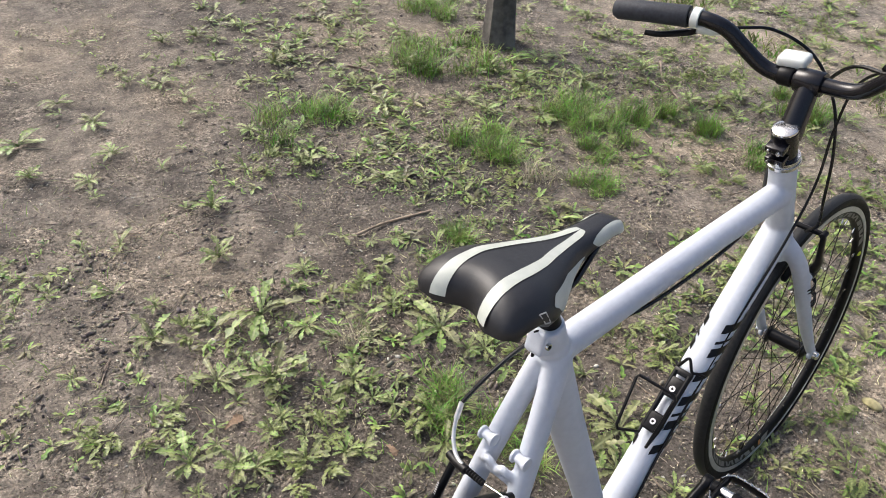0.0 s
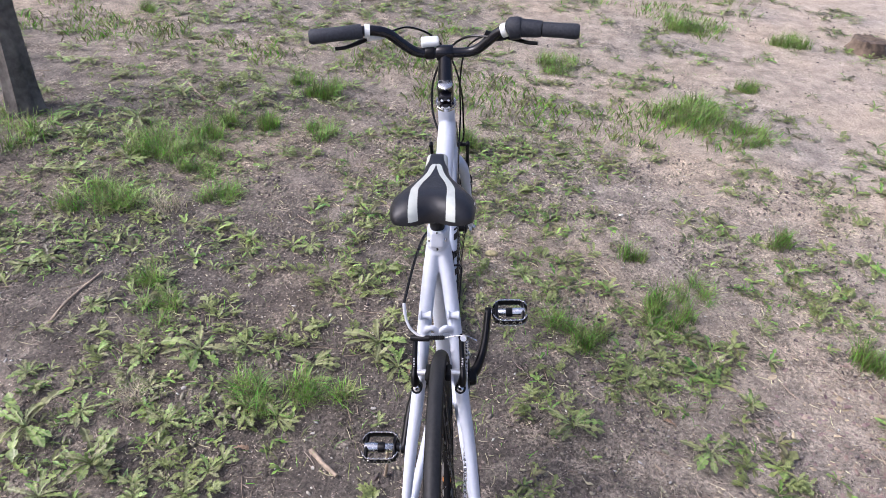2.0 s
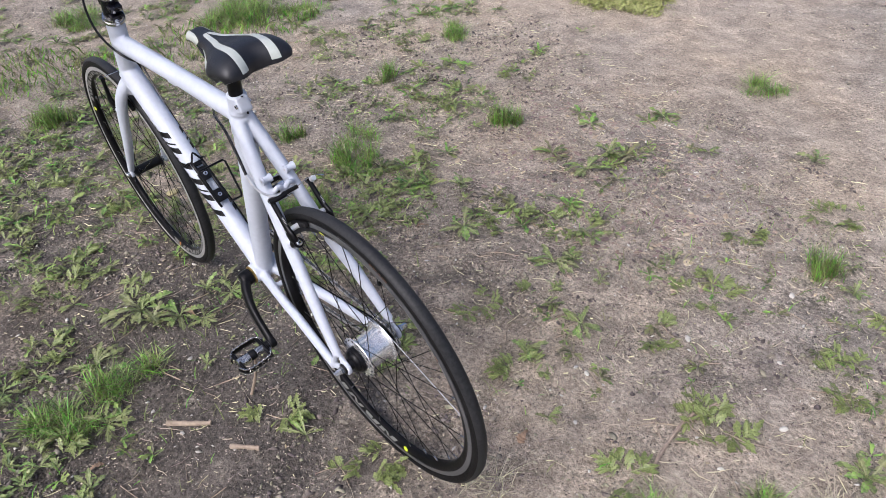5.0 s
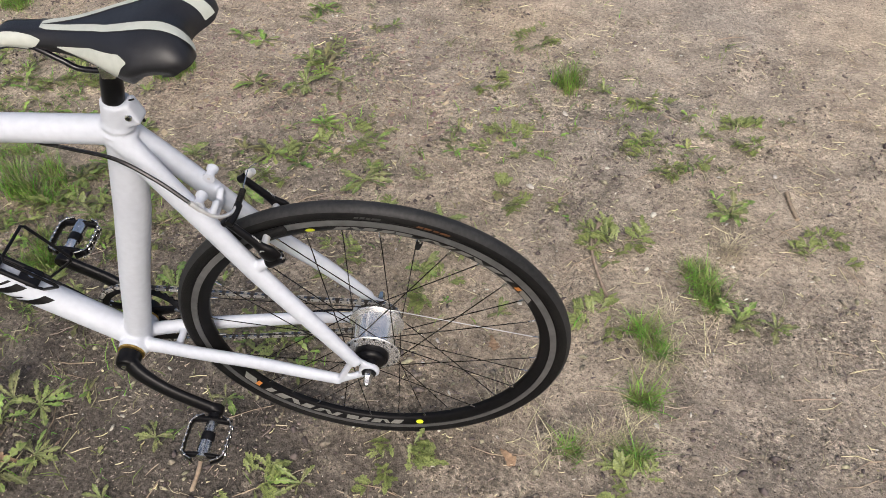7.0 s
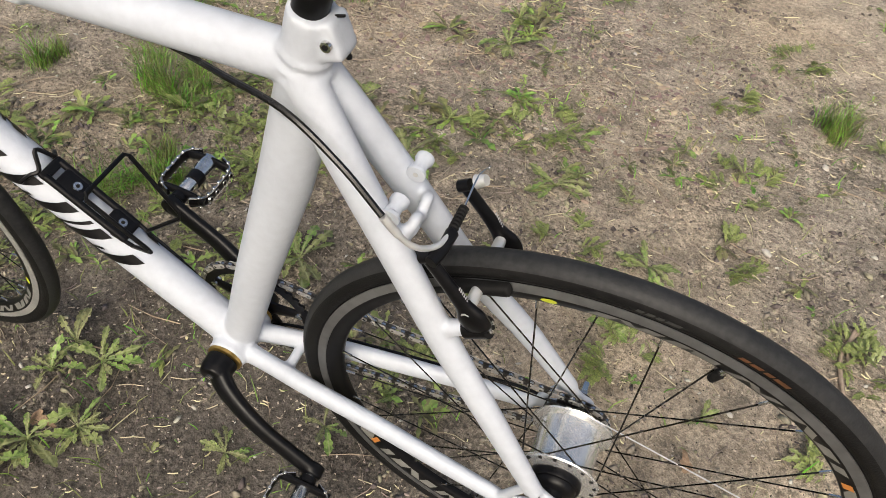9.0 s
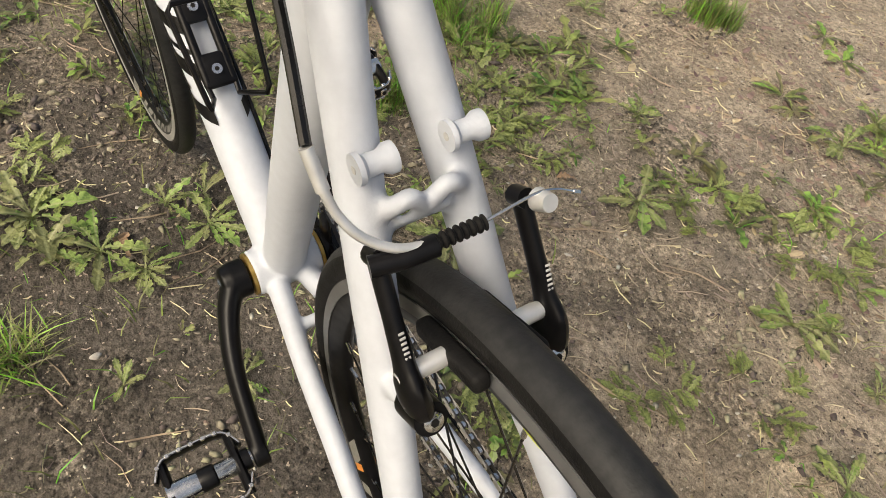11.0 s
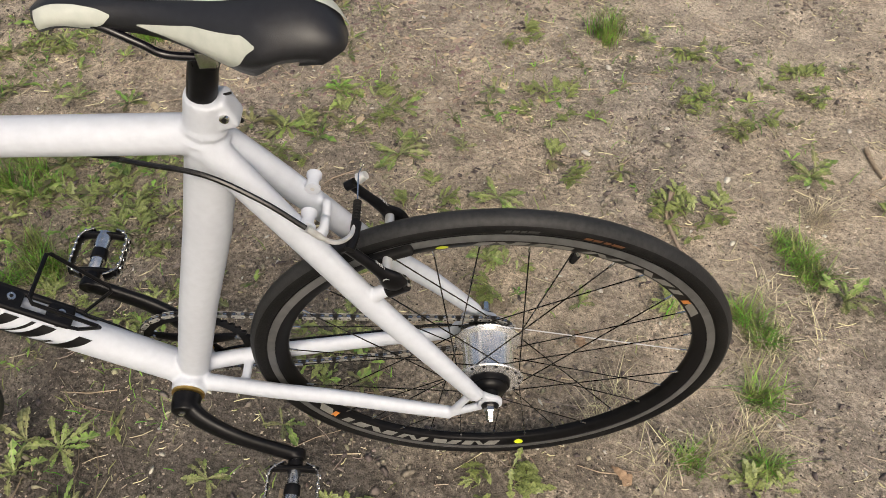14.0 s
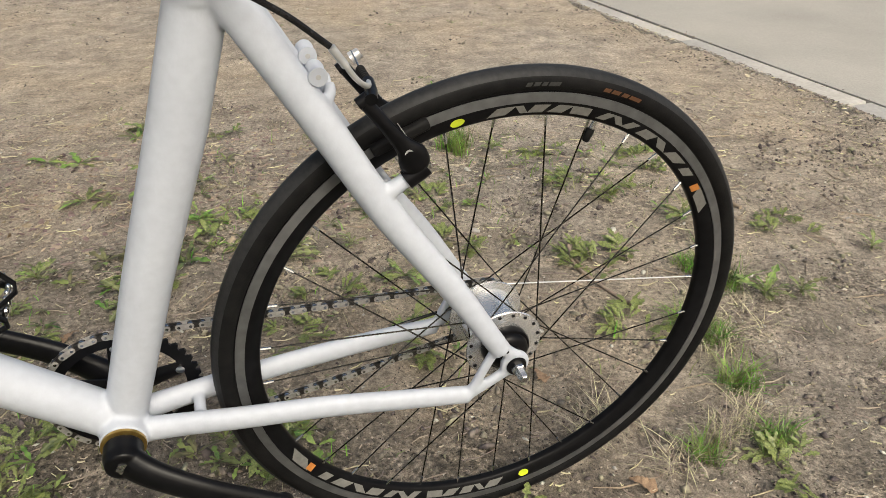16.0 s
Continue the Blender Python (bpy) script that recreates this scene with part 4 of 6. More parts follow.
# ---- ground, roads, trees ----
def soil(name, dark, pale, dry, dry_pale):
    """Trodden earth: silty smooth ground broken by crumbly patches, dark and dry areas, grit."""
    m = bpy.data.materials.new(name)
    m.use_nodes = True
    N, L = m.node_tree.nodes, m.node_tree.links
    b, co = N["Principled BSDF"], N.new("ShaderNodeTexCoord")
    where = co.outputs["Object"]

    def tex(kind, scale, detail=4.0, rough=0.5, vector=None):
        n = N.new(kind)
        n.inputs["Scale"].default_value = scale
        if kind == "ShaderNodeTexNoise":
            n.inputs["Detail"].default_value, n.inputs["Roughness"].default_value = detail, rough
        L.new(vector or where, n.inputs["Vector"])
        return n

    def rerange(value, lo, hi, to_lo=0.0, to_hi=1.0):
        r = N.new("ShaderNodeMapRange")
        for key, val in (("From Min", lo), ("From Max", hi), ("To Min", to_lo), ("To Max", to_hi)):
            r.inputs[key].default_value = val
        L.new(value, r.inputs["Value"])
        return r.outputs[0]

    def sums(kind, p, q):
        n = N.new("ShaderNodeMath")
        n.operation = kind
        for k, val in enumerate((p, q)):
            if isinstance(val, float):
                n.inputs[k].default_value = val
            else:
                L.new(val, n.inputs[k])
        return n.outputs[0]

    def mix(fac, p, q):
        x = N.new("ShaderNodeMix")
        x.data_type = "RGBA"
        for key, val in (("A", p), ("B", q)):
            if isinstance(val, tuple):
                x.inputs[key].default_value = (*val, 1)
            else:
                L.new(val, x.inputs[key])
        L.new(fac, x.inputs["Factor"])
        return x.outputs["Result"]

    def toned(colour, value, saturation=None):
        h = N.new("ShaderNodeHueSaturation")
        L.new(value, h.inputs["Value"]), L.new(colour, h.inputs["Color"])
        if saturation is not None:
            L.new(saturation, h.inputs["Saturation"])
        return h.outputs["Color"]

    big, mid = tex("ShaderNodeTexNoise", 1.1, 3), tex("ShaderNodeTexNoise", 9, 6, 0.6)
    fine, grain = tex("ShaderNodeTexNoise", 95, 5, 0.65), tex("ShaderNodeTexNoise", 420, 3, 0.6)
    broken = tex("ShaderNodeTexNoise", 4.5, 6, 0.62)
    darker = mix(rerange(fine.outputs["Fac"], 0.38, 0.62), dark, pale)
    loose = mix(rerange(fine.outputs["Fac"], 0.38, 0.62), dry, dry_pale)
    # Trodden dry earth lies towards the path, a darker ragged patch beside the bicycle.
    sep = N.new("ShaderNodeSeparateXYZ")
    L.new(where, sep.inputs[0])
    paler = sums("ADD", sums("ADD", big.outputs["Fac"], mid.outputs["Fac"]), rerange(sep.outputs["Y"], 1.2, -2.4, -0.06, 0.54))
    paler = sums("ADD", paler, rerange(sep.outputs["X"], 0.9, 3.0, 0.0, 0.36))
    paler = sums("ADD", paler, rerange(sep.outputs["X"], 1.1, -0.6, -0.09, 0.12))
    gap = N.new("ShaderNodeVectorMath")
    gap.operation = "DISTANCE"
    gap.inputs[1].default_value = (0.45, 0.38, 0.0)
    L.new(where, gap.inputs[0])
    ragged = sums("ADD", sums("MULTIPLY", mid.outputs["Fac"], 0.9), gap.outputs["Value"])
    paler = sums("ADD", paler, rerange(ragged, 0.75, 1.45, -0.3, 0.0))
    earth = mix(rerange(paler, 0.78, 1.26), darker, loose)
    silt = mix(rerange(fine.outputs["Fac"], 0.38, 0.62), tuple(1.12 * (p + q) / 2 for p, q in zip(dry, dry_pale)), tuple(1.42 * q for q in dry_pale))
    earth = mix(rerange(paler, 1.22, 1.7), earth, silt)
    # Hue drifts between grey silt and reddish crumbs.
    earth = toned(earth, rerange(mid.outputs["Fac"], 0.3, 0.7, 0.78, 1.22), rerange(big.outputs["Fac"], 0.3, 0.7, 0.8, 1.2))
    earth = toned(earth, rerange(grain.outputs["Fac"], 0.3, 0.7, 0.6, 1.4))
    crumbly = sums("MULTIPLY", rerange(broken.outputs["Fac"], 0.47, 0.6), rerange(paler, 1.2, 1.6, 1.0, 0.35))
    warp = N.new("ShaderNodeVectorMath")
    warp.operation = "MULTIPLY_ADD"
    warp.inputs[1].default_value = (0.014, 0.014, 0.014)
    L.new(fine.outputs["Color"], warp.inputs[0]), L.new(where, warp.inputs[2])
    heights = []
    for size, low, high in ((58, 0.72, 1.26), (150, 0.5, 1.5)):
        cell = tex("ShaderNodeTexVoronoi", size, vector=warp.outputs[0])
        tone = N.new("ShaderNodeSeparateColor")
        L.new(cell.outputs["Color"], tone.inputs[0])
        earth = mix(crumbly, earth, toned(earth, rerange(tone.outputs[0], 0.0, 1.0, low, high)))
        # Rounded crumbs, some of them standing well out.
        dome = sums("MULTIPLY", rerange(cell.outputs["Distance"], 0.0, 0.62, 1.0, 0.0), rerange(tone.outputs[1], 0.25, 1.0, 0.15, 1.0))
        heights.append(sums("MULTIPLY", dome, sums("ADD", crumbly, 0.12)))
    # Sparse pale grains and dark specks everywhere.
    for size, limit, colour, seed in ((230, 0.045, tuple(min(1, c * 1.3) for c in dry_pale), 0), (240, 0.05, tuple(c * 0.7 for c in dark), 2)):
        cell = tex("ShaderNodeTexVoronoi", size, vector=warp.outputs[0])
        tone = N.new("ShaderNodeSeparateColor")
        L.new(cell.outputs["Color"], tone.inputs[0])
        few = sums("MULTIPLY", sums("LESS_THAN", tone.outputs[seed], limit), sums("LESS_THAN", cell.outputs["Distance"], 0.42))
        earth = mix(few, earth, colour)
    L.new(earth, b.inputs["Base Color"])
    b.inputs["Roughness"].default_value = 0.92
    b.inputs["Specular IOR Level"].default_value = 0.22
    last = None
    for height, far, strength in ((tex("ShaderNodeTexNoise", 22, 8, 0.58).outputs["Fac"], 0.014, 0.8), (heights[0], 0.014, 1.0), (heights[1], 0.009, 1.0), (fine.outputs["Fac"], 0.0055, 1.0), (grain.outputs["Fac"], 0.0018, 0.9)):
        n = N.new("ShaderNodeBump")
        n.inputs["Distance"].default_value, n.inputs["Strength"].default_value = far, strength
        L.new(height, n.inputs["Height"])
        if last:
            L.new(last, n.inputs["Normal"])
        last = n.outputs[0]
    L.new(last, b.inputs["Normal"])
    return m


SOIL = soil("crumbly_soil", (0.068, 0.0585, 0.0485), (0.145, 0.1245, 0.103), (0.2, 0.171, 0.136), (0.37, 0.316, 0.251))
ASPHALT = mat("pale_worn_asphalt", (0.31, 0.295, 0.262), (0.45, 0.43, 0.385), 0.85, scale=160, coarse=1.5, bump=0.002, bump_scale=300)
CONCRETE = mat("worn_concrete", (0.36, 0.34, 0.31), (0.52, 0.5, 0.46), 0.85, scale=70, coarse=4, bump=0.002)
BARK = mat("grey_bark", (0.06, 0.053, 0.047), (0.19, 0.172, 0.155), 0.9, scale=30, coarse=6, bump=0.01, bump_scale=25)
TWIG = mat("dry_twig_bark", (0.19, 0.145, 0.108), (0.38, 0.3, 0.225), 0.85, scale=90, coarse=25, bump=0.001, random_hue=0.4)
CHIP = mat("bark_litter", (0.09, 0.064, 0.045), (0.36, 0.28, 0.2), 0.9, scale=60, random_hue=1.2, islands=True)
STRAW = mat("dry_straw", (0.3, 0.25, 0.18), (0.52, 0.46, 0.34), 0.8, scale=60, random_hue=1.1, islands=True)
PEBBLE = mat("pale_grit", (0.3, 0.28, 0.245), (0.54, 0.52, 0.475), 0.85, scale=80, random_hue=0.8)
CLOD = mat("earth_clods", (0.085, 0.073, 0.058), (0.31, 0.266, 0.213), 0.95, scale=90, coarse=12, random_hue=1.3, bump=0.002, islands=True)
def leaf_material(name, low, high, rib):
    """Soft green blade with a pale rib along its middle, glossier on top, each leaf its own tone."""
    m = mat(name, low, high, 0.42, scale=9, coarse=2.5, random_hue=1.5, through_light=0.14, bump=0.004, bump_scale=14)
    N, L = m.node_tree.nodes, m.node_tree.links
    b = N["Principled BSDF"]
    colour = b.inputs["Base Color"].links[0].from_socket
    co, sep = N.new("ShaderNodeTexCoord"), N.new("ShaderNodeSeparateXYZ")
    L.new(co.outputs["Object"], sep.inputs[0])
    off = N.new("ShaderNodeMath")
    off.operation = "ABSOLUTE"
    L.new(sep.outputs["Y"], off.inputs[0])
    near = N.new("ShaderNodeMapRange")
    near.inputs["From Min"].default_value, near.inputs["From Max"].default_value = 0.03, 0.008
    near.inputs["To Max"].default_value = 0.75
    L.new(off.outputs[0], near.inputs["Value"])
    x = N.new("ShaderNodeMix")
    x.data_type = "RGBA"
    x.inputs["B"].default_value = (*rib, 1)
    L.new(near.outputs[0], x.inputs["Factor"]), L.new(colour, x.inputs["A"])
    L.new(x.outputs["Result"], b.inputs["Base Color"])
    return m


LEAF = leaf_material("weed_leaf", (0.045, 0.073, 0.018), (0.275, 0.325, 0.097), (0.31, 0.33, 0.16))
CREEP = mat("small_weed_leaf", (0.05, 0.076, 0.022), (0.31, 0.345, 0.108), 0.42, scale=80, coarse=12, random_hue=1.2, islands=True, through_light=0.18)
GRASS = mat("fresh_grass", (0.068, 0.115, 0.018), (0.29, 0.38, 0.085), 0.42, scale=30, coarse=6, random_hue=1.3, through_light=0.15, islands=True)
MOSS = mat("yellow_green_moss", (0.2, 0.22, 0.06), (0.37, 0.38, 0.14), 0.9, scale=60, coarse=8, bump=0.004, random_hue=0.5)


def lattice(x, y, size, seed):
    """Smooth value noise in -1..1 over the plan."""
    table = np.random.RandomState(seed).uniform(-1, 1, (256, 256))
    a, b = np.asarray(x, float) / size, np.asarray(y, float) / size
    i, j = np.floor(a).astype(int), np.floor(b).astype(int)
    u, v = a - i, b - j
    u, v = u * u * (3 - 2 * u), v * v * (3 - 2 * v)
    T = lambda p, q: table[p % 256, q % 256]
    return (T(i, j) * (1 - u) + T(i + 1, j) * u) * (1 - v) + (T(i, j + 1) * (1 - u) + T(i + 1, j + 1) * u) * v


KERB_A, KERB_DIR = V(-1.05, -3.1), V(-0.2725, 0.9622)
KERB_OUT = V(-0.9622, -0.2725)
ROAD_B, ROAD_B_DIR = V(4.62, -3.2), V(0.909, 0.416)
ROAD_B_OUT = V(0.416, -0.909)


def past(x, y):
    """How far a place lies beyond the soil's edge at the two paths."""
    a = (x - KERB_A[0]) * KERB_OUT[0] + (y - KERB_A[1]) * KERB_OUT[1]
    b = (x - ROAD_B[0]) * ROAD_B_OUT[0] + (y - ROAD_B[1]) * ROAD_B_OUT[1]
    return np.maximum(a, b)


def lie(x, y):
    """Height of the soil."""
    x, y = np.asarray(x, float), np.asarray(y, float)
    h = 0.008 * lattice(x, y, 0.9, 1) + 0.006 * lattice(x, y, 0.28, 2) + 0.0045 * lattice(x, y, 0.09, 3) + 0.0028 * lattice(x, y, 0.036, 4) + 0.0016 * lattice(x, y, 0.016, 8) * np.clip(0.3 + lattice(x, y, 0.21, 31), 0, 1)
    calm = np.clip(np.hypot(x - 0.55, (y - 0.1) * 1.5) / 0.8, 0.55, 1)
    return h * calm + 0.014 * np.clip(1 + past(x, y) / 0.12, 0, 1) - 0.075 * np.clip(past(x, y) / 0.05, 0, 1)


def spread_axis(lo, hi, fine):
    inner = np.arange(lo, hi + fine / 2, fine)
    out = 0.04 * 1.22 ** np.arange(1, 52)
    out = np.cumsum(out)
    return np.r_[lo - out[::-1], inner, hi + out]


xs, ys = spread_axis(-1.3, 2.6, 0.0125), spread_axis(-1.9, 2.2, 0.0125)
gx, gy = np.meshgrid(xs, ys, indexing="ij")
gz = lie(gx, gy) * np.clip(8 / np.maximum(np.hypot(gx, gy), 1e-6), 0, 1)
nx, ny = gx.shape
me = bpy.data.meshes.new("ground")
me.vertices.add(nx * ny)
me.vertices.foreach_set("co", np.stack([gx, gy, gz], -1).ravel())
idx = np.arange(nx * ny).reshape(nx, ny)
quads = np.stack([idx[:-1, :-1], idx[1:, :-1], idx[1:, 1:], idx[:-1, 1:]], -1).reshape(-1, 4)
me.loops.add(quads.size)
me.loops.foreach_set("vertex_index", quads.ravel())
me.polygons.add(len(quads))
me.polygons.foreach_set("loop_start", np.arange(0, quads.size, 4))
me.polygons.foreach_set("use_smooth", np.ones(len(quads), bool))
me.update(calc_edges=True)
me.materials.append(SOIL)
ground = tagged(new("ground", me), "bare trodden brown soil with grit, litter and weeds", "ground", kind="structure")


def slab(name, corners, top, low, material, label, category):
    v = [V(x, y, top) for x, y in corners] + [V(x, y, low) for x, y in corners]
    n = len(corners)
    f = [tuple(range(n)), tuple(range(2 * n - 1, n - 1, -1))] + [(i, n + i, n + (i + 1) % n, (i + 1) % n) for i in range(n)]
    return tagged(new(name, Geo().add(v, f).mesh(name, material, 0)), label, category, kind="structure")


far_a, far_b = KERB_A - KERB_DIR * 2.55, KERB_A + KERB_DIR * 40
inner_a = KERB_OUT * 0.155
slab("path_1", [far_a + inner_a, far_b + inner_a, far_b + KERB_OUT * 4.5, far_a + KERB_OUT * 4.5], -0.004, -0.2, ASPHALT, "pale grey worn asphalt path beside the soil", "path")
b0, b1 = ROAD_B - ROAD_B_DIR * 9.5, ROAD_B + ROAD_B_DIR * 40
slab("path_2", [b0 + ROAD_B_OUT * 0.01, b0 + ROAD_B_OUT * 5, b1 + ROAD_B_OUT * 5, b1 + ROAD_B_OUT * 0.01], -0.002, -0.2, ASPHALT, "pale grey worn asphalt path beyond the soil", "path")
kerb = None
for k in range(9):
    c = KERB_A - KERB_DIR * (1.52 + 1.0) + KERB_DIR * (0.5 + 1.0 * k) + KERB_OUT * 0.068
    g = block(Geo(), (0.985, 0.105, 0.2), (c[0], c[1], -0.097 + 0.003 * math.sin(5 * k)), axes((*KERB_DIR, 0), (*-KERB_OUT, 0)), 0.008)
    if kerb is None:
        kerb = tagged(new("kerb", g.mesh("kerb", CONCRETE)), "row of worn flush concrete kerb stones", "kerb", kind="structure")
    else:
        part("kerb_stone", g, CONCRETE, kerb)


def build_tree(name, at, r, height, lean, label, seed):
    rng = np.random.RandomState(seed)
    tree = tagged(new(name), label, "tree")
    tree.location = (at[0], at[1], float(lie(*at)))
    g, n, seg = Geo(), 26, 28
    rows = []
    for i in range(n):
        s = i / (n - 1)
        c = V(lean[0] * s * height, lean[1] * s * height, -0.05 + s * height)
        rr = r * (1 - 0.55 * s) + r * 0.3 * math.exp(-s * height / 0.16)
        a = np.linspace(0, 2 * math.pi, seg, endpoint=False)
        wob = 1 + 0.07 * np.sin(5 * a + 3 * s * 6) + 0.05 * np.sin(9 * a + 7 * s) + 0.04 * rng.uniform(-1, 1, seg)
        wob += 0.16 * math.exp(-s * height / 0.12) * np.sin(4 * a + 1)
        rows.append(np.stack([c[0] + rr * wob * np.cos(a), c[1] + rr * wob * np.sin(a), np.full(seg, c[2])], 1))
    ii = np.arange(n * seg).reshape(n, seg)
    g.add(np.concatenate(rows), [(ii[i, j], ii[i, (j + 1) % seg], ii[i + 1, (j + 1) % seg], ii[i + 1, j]) for i in range(n - 1) for j in range(seg)] + [tuple(ii[-1])])
    part("trunk", g, BARK, tree, "rough grey trunk")
    tips = []
    for k in range(9):
        a, h = k * 2.4, height * (0.62 + 0.04 * k)
        p = V(lean[0] * h, lean[1] * h, h)
        e = V(math.cos(a), math.sin(a), 0.75)
        L = height * rng.uniform(0.3, 0.42)
        pts = spline([p, p + e * L * 0.4, p + e * L * 0.75 + V(0, 0, 0.1 * L), p + e * L + V(0, 0, 0.25 * L)], 4)
        part("limb", tube(Geo(), pts, [r * 0.3, r * 0.2, r * 0.1, 0.01], 8), BARK, tree)
        tips += [pts[-1], pts[len(pts) // 2], pts[-4]]
    g = Geo()
    for t in tips:
        for _ in range(60):
            p = t + rng.normal(0, height * 0.075, 3)
            d = rng.normal(0, 1, 3)
            d /= np.linalg.norm(d)
            w = np.cross(d, rng.normal(0, 1, 3))
            w *= 0.025 / max(np.linalg.norm(w), 1e-6)
            g.add([p, p + d * 0.04 + w, p + d * 0.085, p + d * 0.04 - w], [(0, 1, 2, 3)])
    part("crown", g, LEAF, tree, "sparse young foliage", 0)
    return tree


build_tree("tree", (2.56, -2.82), 0.17, 7.0, (0.03, -0.02), "broad grey tree trunk with a mossy foot on dry soil", 4)
build_tree("tree", (1.825, 2.555), 0.07, 5.0, (0.01, 0.02), "slim dark young tree standing among weeds", 9)
# A weathered low stump near the path.
g = Geo()
lathe(g, [(0.16, -0.03), (0.135, 0.012), (0.115, 0.045), (0.105, 0.085), (0.098, 0.09), (0.04, 0.084)], (0, 0, 0), 26, axis="z")
rough = np.random.RandomState(12)
g.v = [np.concatenate(g.v) * (1 + rough.uniform(-0.07, 0.07, (g.n, 1))) + rough.uniform(-0.004, 0.004, (g.n, 3))]
STUMP = mat("weathered_stump_wood", (0.05, 0.036, 0.026), (0.19, 0.142, 0.1), 0.9, scale=28, coarse=6, bump=0.008, bump_scale=30)
stump = tagged(new("tree_stump", g.mesh("tree_stump", STUMP)), "low sawn brown tree stump in bare soil", "stump")
stump.location = (4.87, -1.74, float(lie(4.87, -1.74)))


# ---- plants ----
def leaf_mesh(name, long, wide, teeth, rise, seed, material):
    """A toothed rosette leaf, arched and folded along its rib."""
    rng = np.random.RandomState(seed)
    n, v = 26, []
    for i in range(n):
        t = i / (n - 1)
        env = (0.16 + 1.0 * t**1.1) * (1 - max(0, t - 0.84) / 0.16 * 0.92)
        lobe = i % 5 in (1, 2, 3) or t > 0.76
        w = wide * env * (1.0 if lobe else 1 - teeth * (1 - 0.35 * t)) * rng.uniform(0.75, 1.25)
        x = long * t
        back = (-0.06, -0.06, -0.03, 0.0, 0.0)[i % 5] * long if lobe and t < 0.76 else 0
        z = rise * math.sin(math.pi * t**0.75) - 0.15 * rise * t + rng.uniform(-0.006, 0.006)
        y = 0.05 * math.sin(3.0 * t + seed) * t
        v += [V(x + back, y + w, z + rng.uniform(0.1, 0.55) * w), V(x, y, z), V(x + back, y - w, z + rng.uniform(0.1, 0.55) * w)]
    f = []
    for i in range(n - 1):
        for j in range(2):
            f.append((3 * i + j, 3 * i + j + 1, 3 * i + 4 + j, 3 * i + 3 + j))
    return Geo().add(v, f).mesh(name, material, 180)


LEAVES = [leaf_mesh("leaf", 1.0, w, t, r, 10 + k, LEAF) for k, (w, t, r) in enumerate(((0.12, 0.72, 0.12), (0.14, 0.78, 0.18), (0.11, 0.66, 0.08), (0.115, 0.25, 0.22), (0.145, 0.2, 0.15), (0.11, 0.8, 0.22)))]


def build_rosette(seed, kinds, count, low, label):
    rng = np.random.RandomState(seed)
    plant = tagged(new("dandelion_plant"), label, "weed", "rosette weeds on the soil")
    for k in range(count):
        ob = part("leaf", LEAVES[kinds[k % len(kinds)]], None, plant)
        size = rng.uniform(0.4, 1.08)
        ob.matrix_basis = Matrix.Rotation(k * 2.39996 + rng.normal(0, 0.8), 4, "Z") @ Matrix.Rotation(-radians(rng.uniform(*low) * rng.uniform(0.6, 1.7) + 4), 4, "Y") @ Matrix.Rotation(radians(rng.uniform(-22, 22)), 4, "X") @ Matrix.Scale(size, 4)
    return plant


ROSETTES = [build_rosette(30 + k, kinds, n, low, label) for k, (kinds, n, low, label) in enumerate((
    ((0, 1, 2), 14, (2, 16), "flat green dandelion rosette with jagged leaves"),
    ((1, 5, 0), 12, (8, 34), "loose green dandelion with upright jagged leaves"),
    ((3, 4), 9, (10, 32), "broad-leaved pale green weed on bare soil"),
    ((2, 0, 5), 17, (3, 20), "dense jagged dandelion rosette on damp soil"),
    ((0, 2, 4), 8, (4, 22), "small sparse weed rosette in trodden soil"),
    ((5, 2, 1), 19, (10, 42), "bushy weed with many narrow toothed leaves")))]


def strip_mesh(rng, count, radius, height, wide, material, name, lean=0.5, squeeze=1.0):
    """Grass blades round a centre, each a bent tapering strip."""
    cores = max(3, int(2 + radius * 40))
    ca, cr = rng.uniform(0, 2 * math.pi, cores), radius * np.sqrt(rng.uniform(0, 1, cores)) * 0.85
    pick = rng.randint(0, cores, count)
    base = np.stack([cr[pick] * np.cos(ca[pick]), cr[pick] * np.sin(ca[pick]) * squeeze, np.full(count, -0.006)], 1)
    base[:, :2] += rng.normal(0, 0.009 + 0.1 * radius, (count, 2))
    a = rng.uniform(0, 2 * math.pi, count)
    height = height * rng.uniform(0.55, 1.2, cores)[pick]
    out = a + rng.normal(0, 0.7, count)
    h = height * rng.uniform(0.2, 1.15, count)
    bend = h * rng.uniform(0.15, 1.0, count) * lean * 1.6
    d = np.stack([np.cos(out), np.sin(out), np.zeros(count)], 1)
    side = np.stack([-np.sin(out), np.cos(out), np.zeros(count)], 1)
    spin = rng.uniform(-0.8, 0.8, count)[:, None]
    side = side * np.cos(spin) + d * np.sin(spin)
    w = wide * rng.uniform(0.6, 1.3, count)[:, None]
    rows = []
    for s, q in ((0, 0.8), (0.35, 1.0), (0.7, 0.75), (1.0, 0.08)):
        p = base + d * (bend * s**2)[:, None] + np.array([0, 0, 1.0]) * (h * (s - 0.28 * s**2 * np.minimum(1, bend / np.maximum(h, 1e-6))))[:, None]
        rows += [p + side * w * q, p - side * w * q]
    v = np.stack(rows, 1).reshape(-1, 3)
    o = (np.arange(count) * 8)[:, None, None]
    f = (o + np.array([[0, 1, 3, 2], [2, 3, 5, 4], [4, 5, 7, 6]])[None]).reshape(-1, 4)
    me = bpy.data.meshes.new(name)
    me.from_pydata(v.tolist(), [], f.tolist())
    me.polygons.foreach_set("use_smooth", np.ones(len(f), bool))
    me.materials.append(material)
    return me


